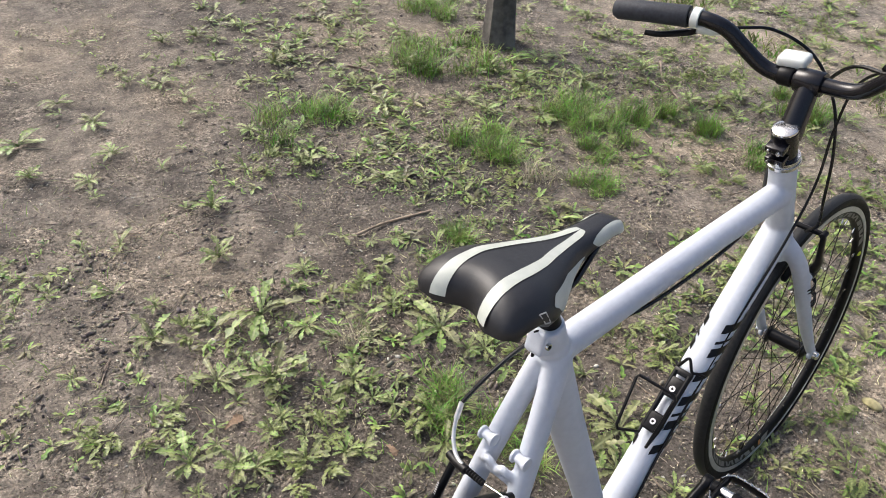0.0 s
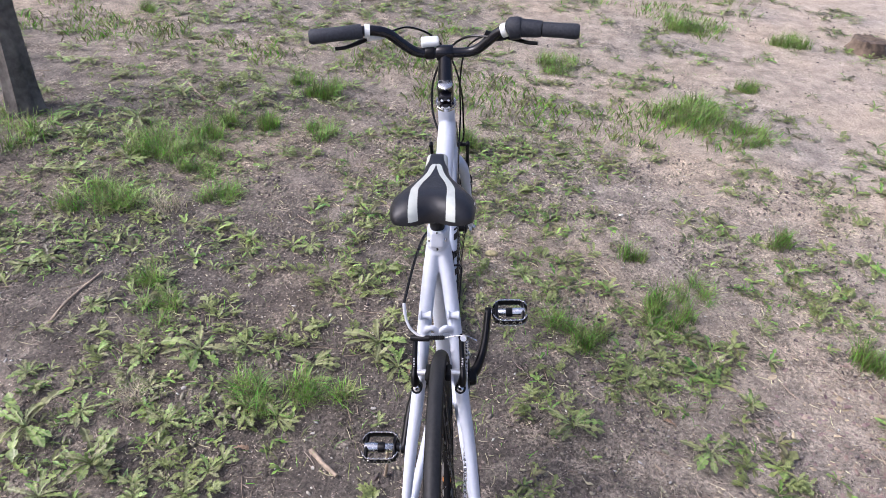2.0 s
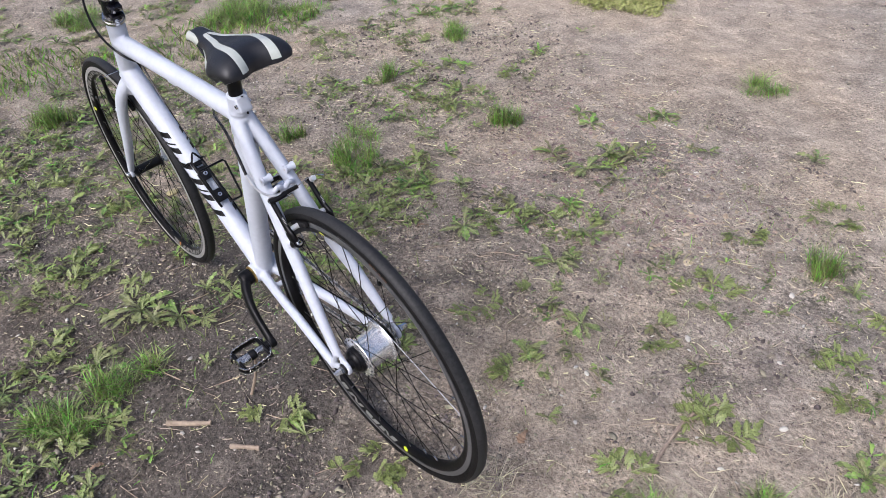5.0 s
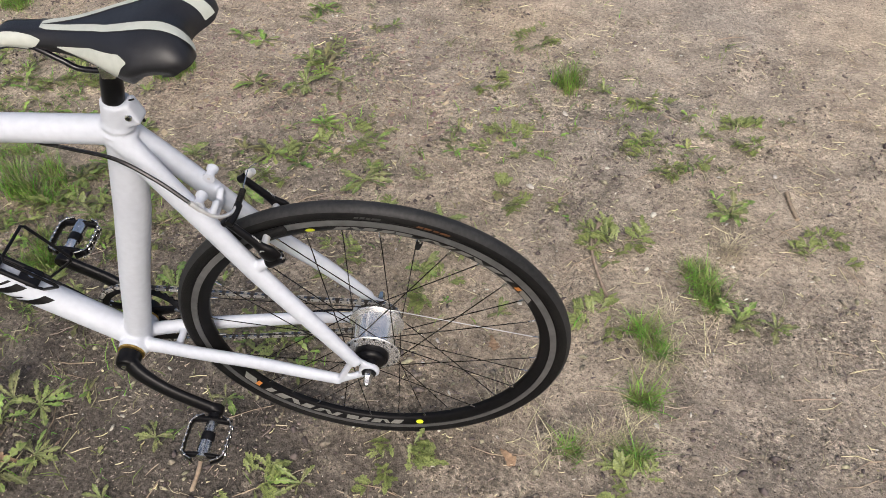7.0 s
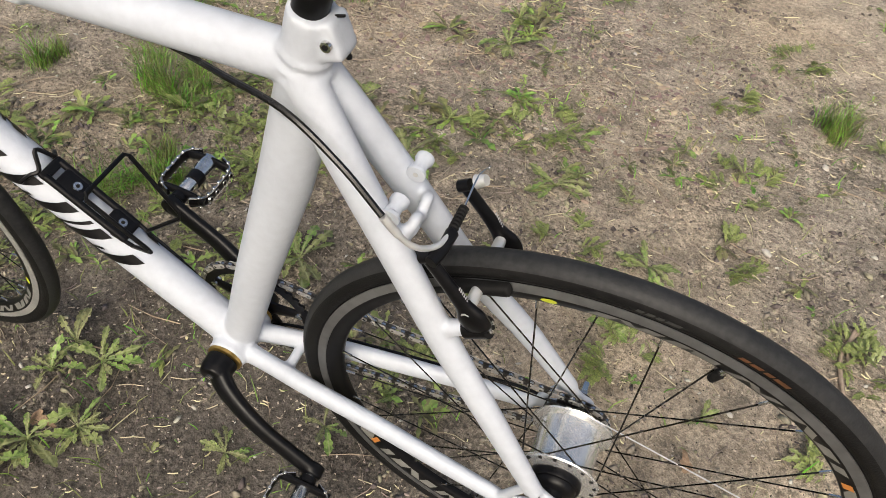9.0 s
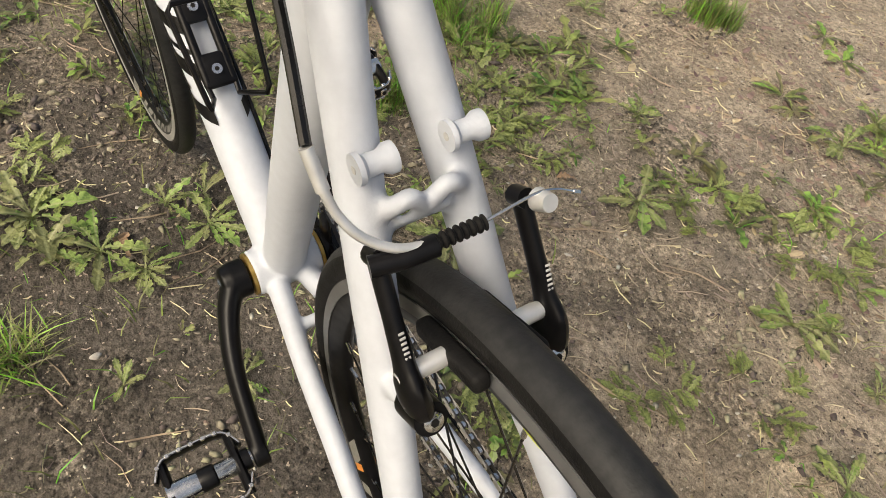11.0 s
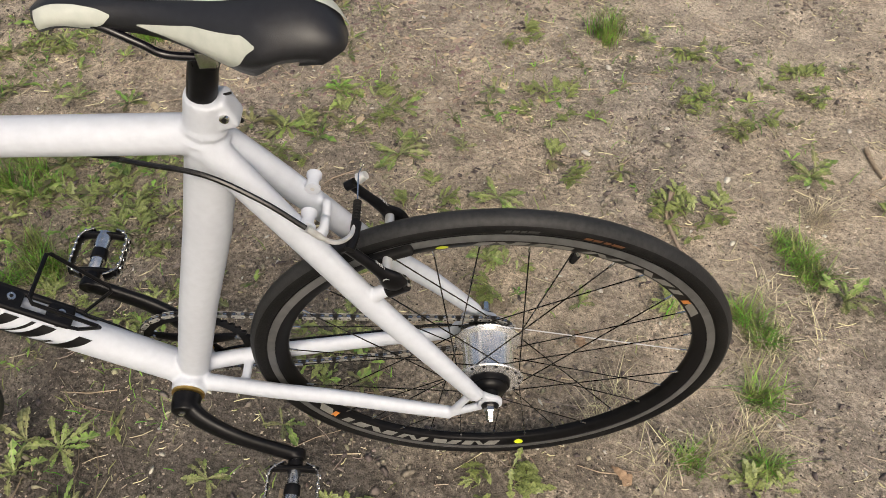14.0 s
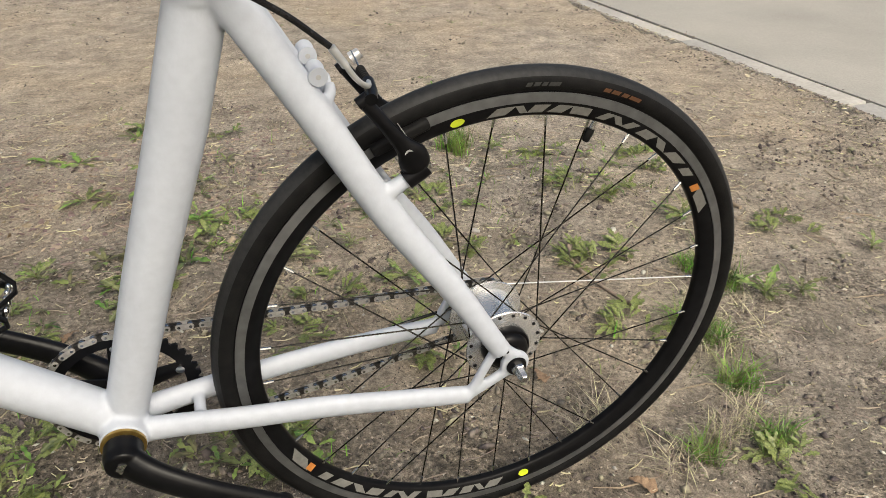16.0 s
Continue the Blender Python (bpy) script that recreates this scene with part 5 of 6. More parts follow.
def leaflets(rng, at, yaw, pitch, size, fold=0.3, ratio=0.17, plain=False):
    """Small toothed leaves as arrays, folded along the rib and bent down at the tip."""
    n = len(yaw)
    e = np.stack([np.cos(yaw) * np.cos(pitch), np.sin(yaw) * np.cos(pitch), np.sin(pitch)], 1)
    s = np.stack([-np.sin(yaw), np.cos(yaw), rng.uniform(-0.35, 0.35, n)], 1)
    L, w = size[:, None], (size * ratio * rng.uniform(0.6, 1.3, n))[:, None]
    up = np.array([0, 0, 1.0])
    rows = []
    full = ((0.0, 0.1, 0), (0.2, 0.22, 0), (0.3, 0.62, 0.07), (0.42, 0.3, 0), (0.55, 0.95, 0.08), (0.66, 0.42, 0), (0.8, 0.8, 0.06), (1.0, 0.04, 0))
    outline = ((0.0, 0.12, 0), (0.35, 0.75, 0.06), (0.5, 0.35, 0), (0.76, 0.95, 0.06), (1.0, 0.05, 0)) if plain else full
    for t, q, back in outline:
        c = at + e * L * t - up * L * 0.28 * t * t
        v = w * q * rng.uniform(0.75, 1.2, (n, 1))
        rows += [c - e * L * back + s * v + up * v * fold, c, c - e * L * back - s * v + up * v * fold]
    v = np.stack(rows, 1).reshape(-1, 3)
    cell = np.array([[3 * k + j, 3 * k + j + 1, 3 * k + j + 4, 3 * k + j + 3] for k in range(len(outline) - 1) for j in (0, 1)])
    f = ((np.arange(n) * 3 * len(outline))[:, None, None] + cell[None]).reshape(-1, 4)
    return v, f


def simple(name, v, f, material):
    me = bpy.data.meshes.new(name)
    me.from_pydata(np.asarray(v).tolist(), [], np.asarray(f).tolist())
    me.materials.append(material)
    me.update()
    return me


def place(x, y):
    return Vector((x, y, float(lie(x, y))))


def put_rosettes(spots, seed):
    rng = np.random.RandomState(seed)
    for x, y, r in spots:
        k = rng.choice([0, 1, 3, 5] if r > 0.085 else [0, 1, 2, 3, 4, 4, 5])
        m = Matrix.Translation(place(x, y) + Vector((0, 0, 0.007))) @ Matrix.Rotation(rng.uniform(0, 6.3), 4, "Z") @ Matrix.Scale(r * 0.92, 4)
        if ROSETTES[k].get("used"):
            copy_thing(ROSETTES[k], m @ Matrix.Scale(1 / ROSETTES[k].scale[0], 4))
        else:
            ROSETTES[k].matrix_basis = m
            ROSETTES[k]["used"] = 1


def sprig_mesh(seed):
    """One creeping shoot with its small toothed leaves, about a metre long before scaling."""
    rng = np.random.RandomState(seed)
    n = 9
    t = np.linspace(0.1, 1, n)
    p = np.stack([t, 0.12 * np.sin(4 * t + seed), 0.06 + 0.1 * np.sin(3 * t)], 1)
    v, f = leaflets(rng, p, rng.choice([-1, 1], n) * rng.uniform(0.3, 1.3, n), rng.uniform(-0.1, 0.9, n), rng.uniform(0.5, 1.25, n), ratio=0.18)
    f = np.where(f % 24 == 1, len(v) + f // 24, f)
    stem = np.concatenate([p, p + np.array([0, 0.02, 0.01])])
    f = f.tolist() + [[len(v) + k, len(v) + k + 1, len(v) + n + k + 1, len(v) + n + k] for k in range(n - 1)]
    return simple("sprig", np.concatenate([v, stem]), f, CREEP)


SPRIGS = [sprig_mesh(200 + k) for k in range(8)]


def put_patches(spots, seed):
    rng = np.random.RandomState(seed)
    for x, y, r in spots:
        plant = tagged(new("weed_patch"), "low mat of small-leaved green weeds", "weed", "weed mats on the soil")
        plant.location = place(x, y)
        for k in range(int(5 + 62 * r)):
            a, q = rng.uniform(0, 6.3), r * 0.85 * math.sqrt(rng.uniform(0, 1))
            px, py = q * math.cos(a), q * math.sin(a)
            ob = part("sprig", SPRIGS[rng.randint(8)], None, plant)
            ob.matrix_basis = Matrix.Translation((px, py, float(lie(x + px, y + py) - lie(x, y)) + 0.001)) @ Matrix.Rotation(a + rng.normal(0, 0.9), 4, "Z") @ Matrix.Rotation(-radians(rng.uniform(-2, 22)), 4, "Y") @ Matrix.Scale(rng.uniform(0.022, 0.044), 4)


def put_grass(spots, seed, tall, dry=False):
    rng = np.random.RandomState(seed)
    for x, y, r in spots:
        n = int((140 + 4800 * r) * (1.2 if tall else 1))
        h = (0.075 + 0.3 * r) if tall else (0.06 + 0.2 * r)
        me = strip_mesh(rng, n, r, min(h, 0.15), 0.0006 if dry else 0.0008 + 0.0028 * r, STRAW if dry else GRASS, "grass_tuft", 0.5 if tall else 0.85)
        ob = tagged(new("grass_tuft", me), "withered straw-coloured grass tuft on soil" if dry else "tall fresh green grass tuft" if tall else "spreading green grass tuft in bare soil", "grass", "grass tufts")
        ob.location = place(x, y)


ROSETTE_SPOTS_A = [(0.52, 1.41, 0.072), (-0.03, 2.23, 0.079), (-0.05, 2.50, 0.085), (-0.13, 2.06, 0.075), (0.11, 2.06, 0.064), (-0.10, 1.67, 0.075), (0.18, 1.16, 0.136), (-0.10, 1.19, 0.112), (0.13, 0.92, 0.118), (0.59, 0.89, 0.124), (0.39, 1.48, 0.054), (0.15, 1.48, 0.089), (0.20, 1.74, 0.088), (-0.32, 2.43, 0.119), (-0.11, 0.76, 0.110), (-0.16, 1.44, 0.079), (0.77, 2.78, 0.108), (0.52, 2.88, 0.110), (0.31, 2.55, 0.099), (1.93, 2.01, 0.118), (1.88, 2.30, 0.111), (1.03, 2.17, 0.107), (0.74, 0.38, 0.084), (1.24, 0.82, 0.077), (1.03, 0.93, 0.063), (0.81, 0.40, 0.120), (0.41, 0.94, 0.081), (0.01, 0.98, 0.082), (0.50, 0.29, 0.042), (0.67, -0.23, 0.095), (0.93, -0.73, 0.068)]
ROSETTE_SPOTS_B = [(0.70, -0.61, 0.098), (1.32, -0.79, 0.065), (0.78, -1.17, 0.097), (2.21, 0.08, 0.081), (2.24, 1.97, 0.095), (1.68, 2.11, 0.101), (2.80, 1.63, 0.101), (0.39, -1.89, 0.092), (0.83, -1.31, 0.077), (0.12, -0.65, 0.072), (0.39, -0.75, 0.087), (0.42, -0.92, 0.073), (-0.59, -0.89, 0.088), (0.15, 0.14, 0.071), (0.66, 0.55, 0.085), (0.21, -1.06, 0.063), (-0.17, -1.38, 0.055), (0.83, 0.15, 0.072), (0.24, -0.81, 0.055), (-0.63, -0.52, 0.079), (0.39, 0.01, 0.062), (-0.71, -0.52, 0.073), (0.36, -0.80, 0.054), (-0.98, -0.71, 0.054), (0.81, 0.21, 0.076), (0.73, 0.31, 0.093), (0.48, 0.14, 0.048), (0.76, 0.15, 0.073), (0.69, 0.25, 0.060), (0.11, -0.47, 0.066)]
PATCH_SPOTS_A = [(-0.19, 0.90, 0.130), (0.30, 0.73, 0.141), (0.56, 1.15, 0.117), (0.45, 1.94, 0.084), (0.15, 0.68, 0.122), (-0.03, 1.20, 0.048), (0.18, 2.90, 0.163), (1.21, 2.96, 0.147), (2.52, 1.88, 0.172), (2.40, 2.54, 0.188), (1.66, 1.94, 0.149), (3.64, 1.94, 0.212), (1.44, 0.31, 0.068), (1.35, 0.14, 0.113), (1.13, 0.70, 0.100), (1.44, 0.75, 0.110), (0.88, 0.42, 0.088), (1.11, 0.17, 0.090), (1.99, 0.71, 0.085), (1.80, 0.48, 0.078), (1.09, 0.61, 0.113), (0.77, 0.90, 0.117), (0.69, -0.77, 0.108), (0.89, -0.38, 0.102), (1.51, -1.08, 0.141)]
PATCH_SPOTS_B = [(0.72, -0.14, 0.070), (0.32, -0.17, 0.070), (1.57, -0.07, 0.137), (1.68, 0.59, 0.096), (0.24, 0.19, 0.061), (0.51, -0.94, 0.105), (2.41, 0.86, 0.205), (2.48, 1.75, 0.161), (1.85, 1.14, 0.106), (1.98, 0.23, 0.102), (2.56, -0.28, 0.147), (2.44, -0.83, 0.145), (2.84, 0.79, 0.128), (2.92, 2.35, 0.222), (3.18, 1.83, 0.221), (3.20, 1.37, 0.143), (2.98, -0.08, 0.162), (3.22, -1.20, 0.175), (2.22, -1.21, 0.113), (4.23, -0.34, 0.165), (1.18, -0.05, 0.081), (1.13, -0.60, 0.101), (0.77, 0.68, 0.076), (1.12, 0.52, 0.082), (1.65, -1.42, 0.080)]
PATCH_SPOTS_C = [(0.34, -0.46, 0.065), (-0.02, -0.80, 0.064), (0.07, -0.43, 0.067), (0.06, -1.03, 0.095), (-0.33, -0.69, 0.080), (0.11, -1.69, 0.104), (-0.40, -1.09, 0.113), (0.00, 0.04, 0.068), (1.01, -0.40, 0.109), (-0.30, -0.73, 0.061), (-0.47, -0.05, 0.045), (0.90, -0.45, 0.094), (-0.60, -1.28, 0.069), (-0.31, -1.39, 0.061), (0.19, -1.34, 0.060), (0.95, -0.14, 0.075), (-0.33, -0.42, 0.048), (-0.83, -0.83, 0.077), (0.29, -0.64, 0.060)]
GRASS_SPOTS = [(1.52, 2.53, 0.276), (0.72, 2.15, 0.229), (1.20, 1.69, 0.151), (1.65, 1.73, 0.142), (1.42, 1.30, 0.092), (0.84, 1.26, 0.072), (1.75, 3.08, 0.191), (2.15, 1.20, 0.095), (3.59, 0.23, 0.165), (1.72, 1.81, 0.168), (1.29, 1.65, 0.150), (1.59, 1.51, 0.091), (1.11, -0.18, 0.085), (1.47, -0.56, 0.078), (2.24, -1.43, 0.115), (2.97, -0.84, 0.131), (3.17, -0.61, 0.186), (0.58, 0.48, 0.105), (0.50, 0.64, 0.104), (4.88, -0.54, 0.230), (0.93, -2.21, 0.102), (3.06, -0.52, 0.202), (-0.55, -0.6, 0.035), (-0.52, -0.66, 0.025), (1.20, -0.45, 0.06)]
TALL_GRASS_SPOTS = [(1.91, 1.64, 0.073), (2.04, 1.63, 0.062), (2.11, 1.46, 0.074), (2.60, 1.33, 0.127), (1.31, -0.47, 0.085), (1.63, -0.34, 0.046), (1.90, -0.90, 0.051), (1.25, -1.13, 0.066), (4.75, -1.21, 0.137), (3.69, -0.87, 0.076), (-0.07, -1.4, 0.05), (2.31, 0.49, 0.097), (1.05, -0.23, 0.06)]

put_rosettes(ROSETTE_SPOTS_A, 1)
put_rosettes(ROSETTE_SPOTS_B, 2)
x, y, rng = np.random.RandomState(90).uniform(-1.0, 3.8, 900), np.random.RandomState(91).uniform(-1.4, 3.3, 900), np.random.RandomState(92)
wild = 0.5 + 0.42 * lattice(x, y, 0.5, 21) + 0.3 * lattice(x, y, 0.19, 22) + 0.2 * np.clip(y - 0.1, -1.6, 1.0) + 0.25 * np.clip(x - 0.9, 0, 1)
taken = np.array(ROSETTE_SPOTS_A + ROSETTE_SPOTS_B)
free = np.hypot(x[:, None] - taken[:, 0], y[:, None] - taken[:, 1]).min(1) > 0.1
more = np.stack([x, y, rng.uniform(0.03, 0.065, 900)], 1)[(wild > 0.62) & free & (np.hypot((x - 0.42) / 0.5, (y - 0.25) / 0.38) > 1)][:75]
put_rosettes(more.tolist(), 8)
x, y = np.random.RandomState(93).uniform(-0.7, 2.4, 50), np.random.RandomState(94).uniform(1.2, 3.4, 50)
beyond = np.stack([x, y, np.random.RandomState(95).uniform(0.04, 0.085, 50)], 1)[np.hypot(x[:, None] - taken[:, 0], y[:, None] - taken[:, 1]).min(1) > 0.09]
put_rosettes(beyond.tolist(), 9)
x, y = np.random.RandomState(96).uniform(-0.15, 0.75, 36), np.random.RandomState(97).uniform(0.55, 1.35, 36)
put_rosettes(np.stack([x, y, np.random.RandomState(98).uniform(0.035, 0.075, 36)], 1).tolist(), 10)
x, y = np.random.RandomState(101).uniform(0.2, 3.4, 160), np.random.RandomState(102).uniform(0.9, 3.4, 160)
lush = np.stack([x, y, np.random.RandomState(103).uniform(0.05, 0.1, 160)], 1)[lattice(x, y, 0.45, 41) + 0.5 * lattice(x, y, 0.2, 42) > 0.02][:62]
put_rosettes(lush.tolist(), 11)
put_patches(PATCH_SPOTS_A, 3)
put_patches(PATCH_SPOTS_B, 4)
put_patches(PATCH_SPOTS_C, 5)
put_grass(GRASS_SPOTS, 6, False)
put_grass(TALL_GRASS_SPOTS, 7, True)
x, y = np.random.RandomState(104).uniform(0.5, 3.6, 60), np.random.RandomState(105).uniform(0.9, 3.2, 60)
put_grass(np.stack([x, y, np.random.RandomState(106).uniform(0.04, 0.1, 60)], 1)[lattice(x, y, 0.5, 43) > 0.15].tolist(), 19, False)
put_grass([(-0.46, -0.385, 0.03), (-0.43, -0.42, 0.025), (-0.456, -0.24, 0.026), (-0.56, -0.58, 0.03), (-0.45, -0.12, 0.025), (-0.33, -0.08, 0.02)], 16, False)
put_grass([(-0.38, -0.14, 0.04), (1.3, 1.45, 0.06), (0.36, 0.98, 0.05), (-0.62, -0.75, 0.045)], 17, False, True)


def put_straw(spots, seed):
    """Flattened mats of withered grass."""
    rng = np.random.RandomState(seed)
    for x, y, r in spots:
        me = strip_mesh(rng, int(50 + 1100 * r), r * 0.8, 0.035 + 0.16 * r, 0.0008, STRAW, "straw_mat", 1.9)
        ob = tagged(new("straw_mat", me), "flattened mat of withered pale grass on soil", "dry grass", kind="stuff")
        ob.location = place(x, y) + Vector((0, 0, 0.004))


put_straw([(-0.53, -0.42, 0.085), (-0.48, -0.345, 0.06), (-0.5, -0.5, 0.06), (-0.206, -0.192, 0.055), (-0.275, -0.085, 0.06), (-0.16, -0.15, 0.04), (-0.44, -0.18, 0.05)], 18)


# ---- what nobody could count: seedlings, single blades, litter, grit ----
def field(n, seed, box=(-1.7, 6.0, -4.2, 4.6), near=0.6):
    """Scattered places on the soil, denser round the bicycle."""
    rng = np.random.RandomState(seed)
    m = int(n * near)
    x = np.r_[rng.uniform(-1.4, 2.6, m), rng.uniform(box[0], box[1], n - m)]
    y = np.r_[rng.uniform(-1.9, 2.2, m), rng.uniform(box[2], box[3], n - m)]
    keep = past(x, y) < -0.01
    return x[keep], y[keep], rng


def green(x, y):
    """Where weeds like to grow: mostly on the damper side."""
    return 0.5 + 0.42 * lattice(x, y, 0.5, 21) + 0.3 * lattice(x, y, 0.19, 22) + 0.2 * np.clip(y - 0.1, -1.6, 1.0) + 0.3 * np.clip(x - 0.9, 0, 1) * np.clip((y + 1.7) / 0.9, 0, 1) * np.clip(4.5 - x, 0, 1)


x, y, rng = field(9500, 51)
keep = green(x, y) + rng.normal(0, 0.12, len(x)) - 0.45 * (np.hypot((x - 0.5) / 0.5, (y - 0.2) / 0.3) < 1) > 0.7
x, y = x[keep], y[keep]
m = 7
px, py = np.repeat(x, m), np.repeat(y, m)
a = rng.uniform(0, 6.3, len(px))
p = np.stack([px + 0.003 * np.cos(a), py + 0.003 * np.sin(a), np.zeros(len(px))], 1)
p[:, 2] = lie(p[:, 0], p[:, 1]) + rng.uniform(0.003, 0.009, len(px))
v, f = leaflets(rng, p, a, rng.uniform(0.1, 0.8, len(a)), np.repeat(rng.uniform(0.014, 0.04, len(x)), m) * rng.uniform(0.6, 1.2, len(a)), ratio=0.17, plain=True)
tagged(new("seedlings", simple("seedlings", v, f, CREEP)), "scattered small weed seedlings on bare soil", "weeds", kind="stuff")


# Small rosettes that cover the farther soil.
rng = np.random.RandomState(57)
x, y = rng.uniform(0.6, 6.0, 5200), rng.uniform(-2.6, 4.4, 5200)
cover = 0.42 * lattice(x, y, 0.55, 21) + 0.35 * lattice(x, y, 0.2, 22) + 0.1 * np.clip(y, -2, 1) + rng.normal(0, 0.12, len(x))
keep = (cover > 0.02) & (past(x, y) < -0.15) & (np.hypot(x - 0.5, y - 0.3) > 0.9) & (y > -2.4 + 0.25 * np.abs(x - 3.5))
x, y = x[keep][:2100], y[keep][:2100]
m = 9
px, py = np.repeat(x, m), np.repeat(y, m)
a = np.tile(np.arange(m) * 2.4, len(x)) + rng.normal(0, 0.35, len(px)) + np.repeat(rng.uniform(0, 6.3, len(x)), m)
p = np.stack([px + 0.005 * np.cos(a), py + 0.005 * np.sin(a), lie(px, py) + 0.005], 1)
v, f = leaflets(rng, p, a, rng.uniform(0.08, 0.75, len(a)), np.repeat(rng.uniform(0.03, 0.075, len(x)), m) * rng.uniform(0.6, 1.15, len(a)), ratio=0.15, plain=True)
tagged(new("small_weeds", simple("small_weeds", v, f, CREEP)), "small green weed rosettes all over the soil", "weeds", kind="stuff")


def blades(name, count, seed, height, wide, material, limit, label, flat=False):
    x, y, rng = field(count, seed)
    if limit is not None:
        keep = green(x, y) + rng.normal(0, 0.15, len(x)) > limit
        x, y = x[keep], y[keep]
    n = len(x)
    a = rng.uniform(0, 6.3, n)
    d, s = np.stack([np.cos(a), np.sin(a), 0 * a], 1), np.stack([-np.sin(a), np.cos(a), 0 * a], 1)
    h = height * rng.uniform(0.35, 1.2, n)[:, None]
    b = np.stack([x, y, lie(x, y)], 1)
    curve = rng.uniform(-0.25, 0.25, n)[:, None]
    w = wide * rng.uniform(0.6, 1.4, n)[:, None]
    rows = []
    for t, q in ((0, 0.9), (0.5, 1.0), (1.0, 0.3)):
        if flat:
            c = b + d * h * (t - 0.5) + s * h * curve * (t - t * t) * 2
            c[:, 2] = lie(c[:, 0], c[:, 1]) + 0.0015 + 0.004 * rng.uniform(0, 1, n) * (t != 0.5)
            z = np.array([0, 0, 1.0]) * 0.0008
        else:
            c = b + d * h * t * t * 0.7 + np.array([0, 0, 1.0]) * h * (t - 0.25 * t * t) * 0.8
            z = 0
        rows += [c + s * w * q + z, c - s * w * q + z] if not flat else [c + s * w * q, c + z * 2 + np.array([0, 0, 1.0]) * w * 1.2 * q, c - s * w * q]
    k = 2 if not flat else 3
    v = np.stack(rows, 1).reshape(-1, 3)
    o = (np.arange(n) * 3 * k)[:, None, None]
    cell = np.array([[0, 1, 3, 2], [2, 3, 5, 4]]) if not flat else np.array([[0, 1, 4, 3], [1, 2, 5, 4], [3, 4, 7, 6], [4, 5, 8, 7]])
    f = (o + cell[None]).reshape(-1, 4)
    tagged(new(name, simple(name, v, f, material)), label, name.replace("_", " "), kind="stuff")


blades("grass_blades", 16000, 61, 0.045, 0.001, GRASS, 0.62, "single green grass blades in the soil")
rng = np.random.RandomState(58)
x, y = rng.uniform(2.6, 5.8, 26000), rng.uniform(-1.0, 3.6, 26000)
keep = (lattice(x, y, 0.6, 45) + 0.5 * lattice(x, y, 0.17, 46) + rng.normal(0, 0.12, len(x)) > 0.55) & (past(x, y) < -0.2)
x, y = x[keep], y[keep]
a, h = rng.uniform(0, 6.3, len(x)), rng.uniform(0.02, 0.055, len(x))
b = np.stack([x, y, lie(x, y)], 1)
d, s = np.stack([np.cos(a), np.sin(a), 0 * a], 1), np.stack([-np.sin(a), np.cos(a), 0 * a], 1) * 0.0016
tip = b + d * (0.6 * h)[:, None] + np.stack([0 * h, 0 * h, h], 1)
v = np.stack([b - s, b + s, b + d * (0.2 * h)[:, None] + s + np.stack([0 * h, 0 * h, 0.6 * h], 1), tip], 1).reshape(-1, 3)
tagged(new("short_grass", simple("short_grass", v, np.arange(len(v)).reshape(-1, 4), GRASS)), "thin patches of short grass on the farther soil", "grass", kind="stuff")
blades("dry_stalks", 4500, 62, 0.05, 0.0006, STRAW, None, "scattered dry straw and thin stalks on soil", True)
blades("straw_bits", 13000, 64, 0.014, 0.0008, STRAW, None, "short broken bits of dry straw on soil", True)
blades("fine_twigs", 900, 63, 0.1, 0.0009, TWIG, None, "thin broken twigs lying on soil", True)


def kerb_side(count, seed):
    """Places along the kerb: thick on the soil beside it, thin on its stones, and in its back joint."""
    rng = np.random.RandomState(seed)
    along = rng.uniform(-2.5, 5.5, count)
    gaps = np.clip(0.75 + 0.5 * lattice(along, along * 0, 0.35, 61), 0.2, 1.3)
    off = np.where(rng.uniform(0, 1, count) < 0.86, 0.022 - rng.exponential(0.13, count) * gaps, 0.138 + rng.normal(0, 0.016, count))
    x = KERB_A[0] + KERB_DIR[0] * along + KERB_OUT[0] * off
    y = KERB_A[1] + KERB_DIR[1] * along + KERB_OUT[1] * off
    return x, y, rng


def top(x, y):
    """Height of the soil, the kerb stones or the joint behind them."""
    d = past(x, y)
    return np.where(d > 0.016, np.where((d > 0.121) & (d < 0.155), -0.011, np.where(d < 0.13, 0.003, -0.004)), lie(x, y))


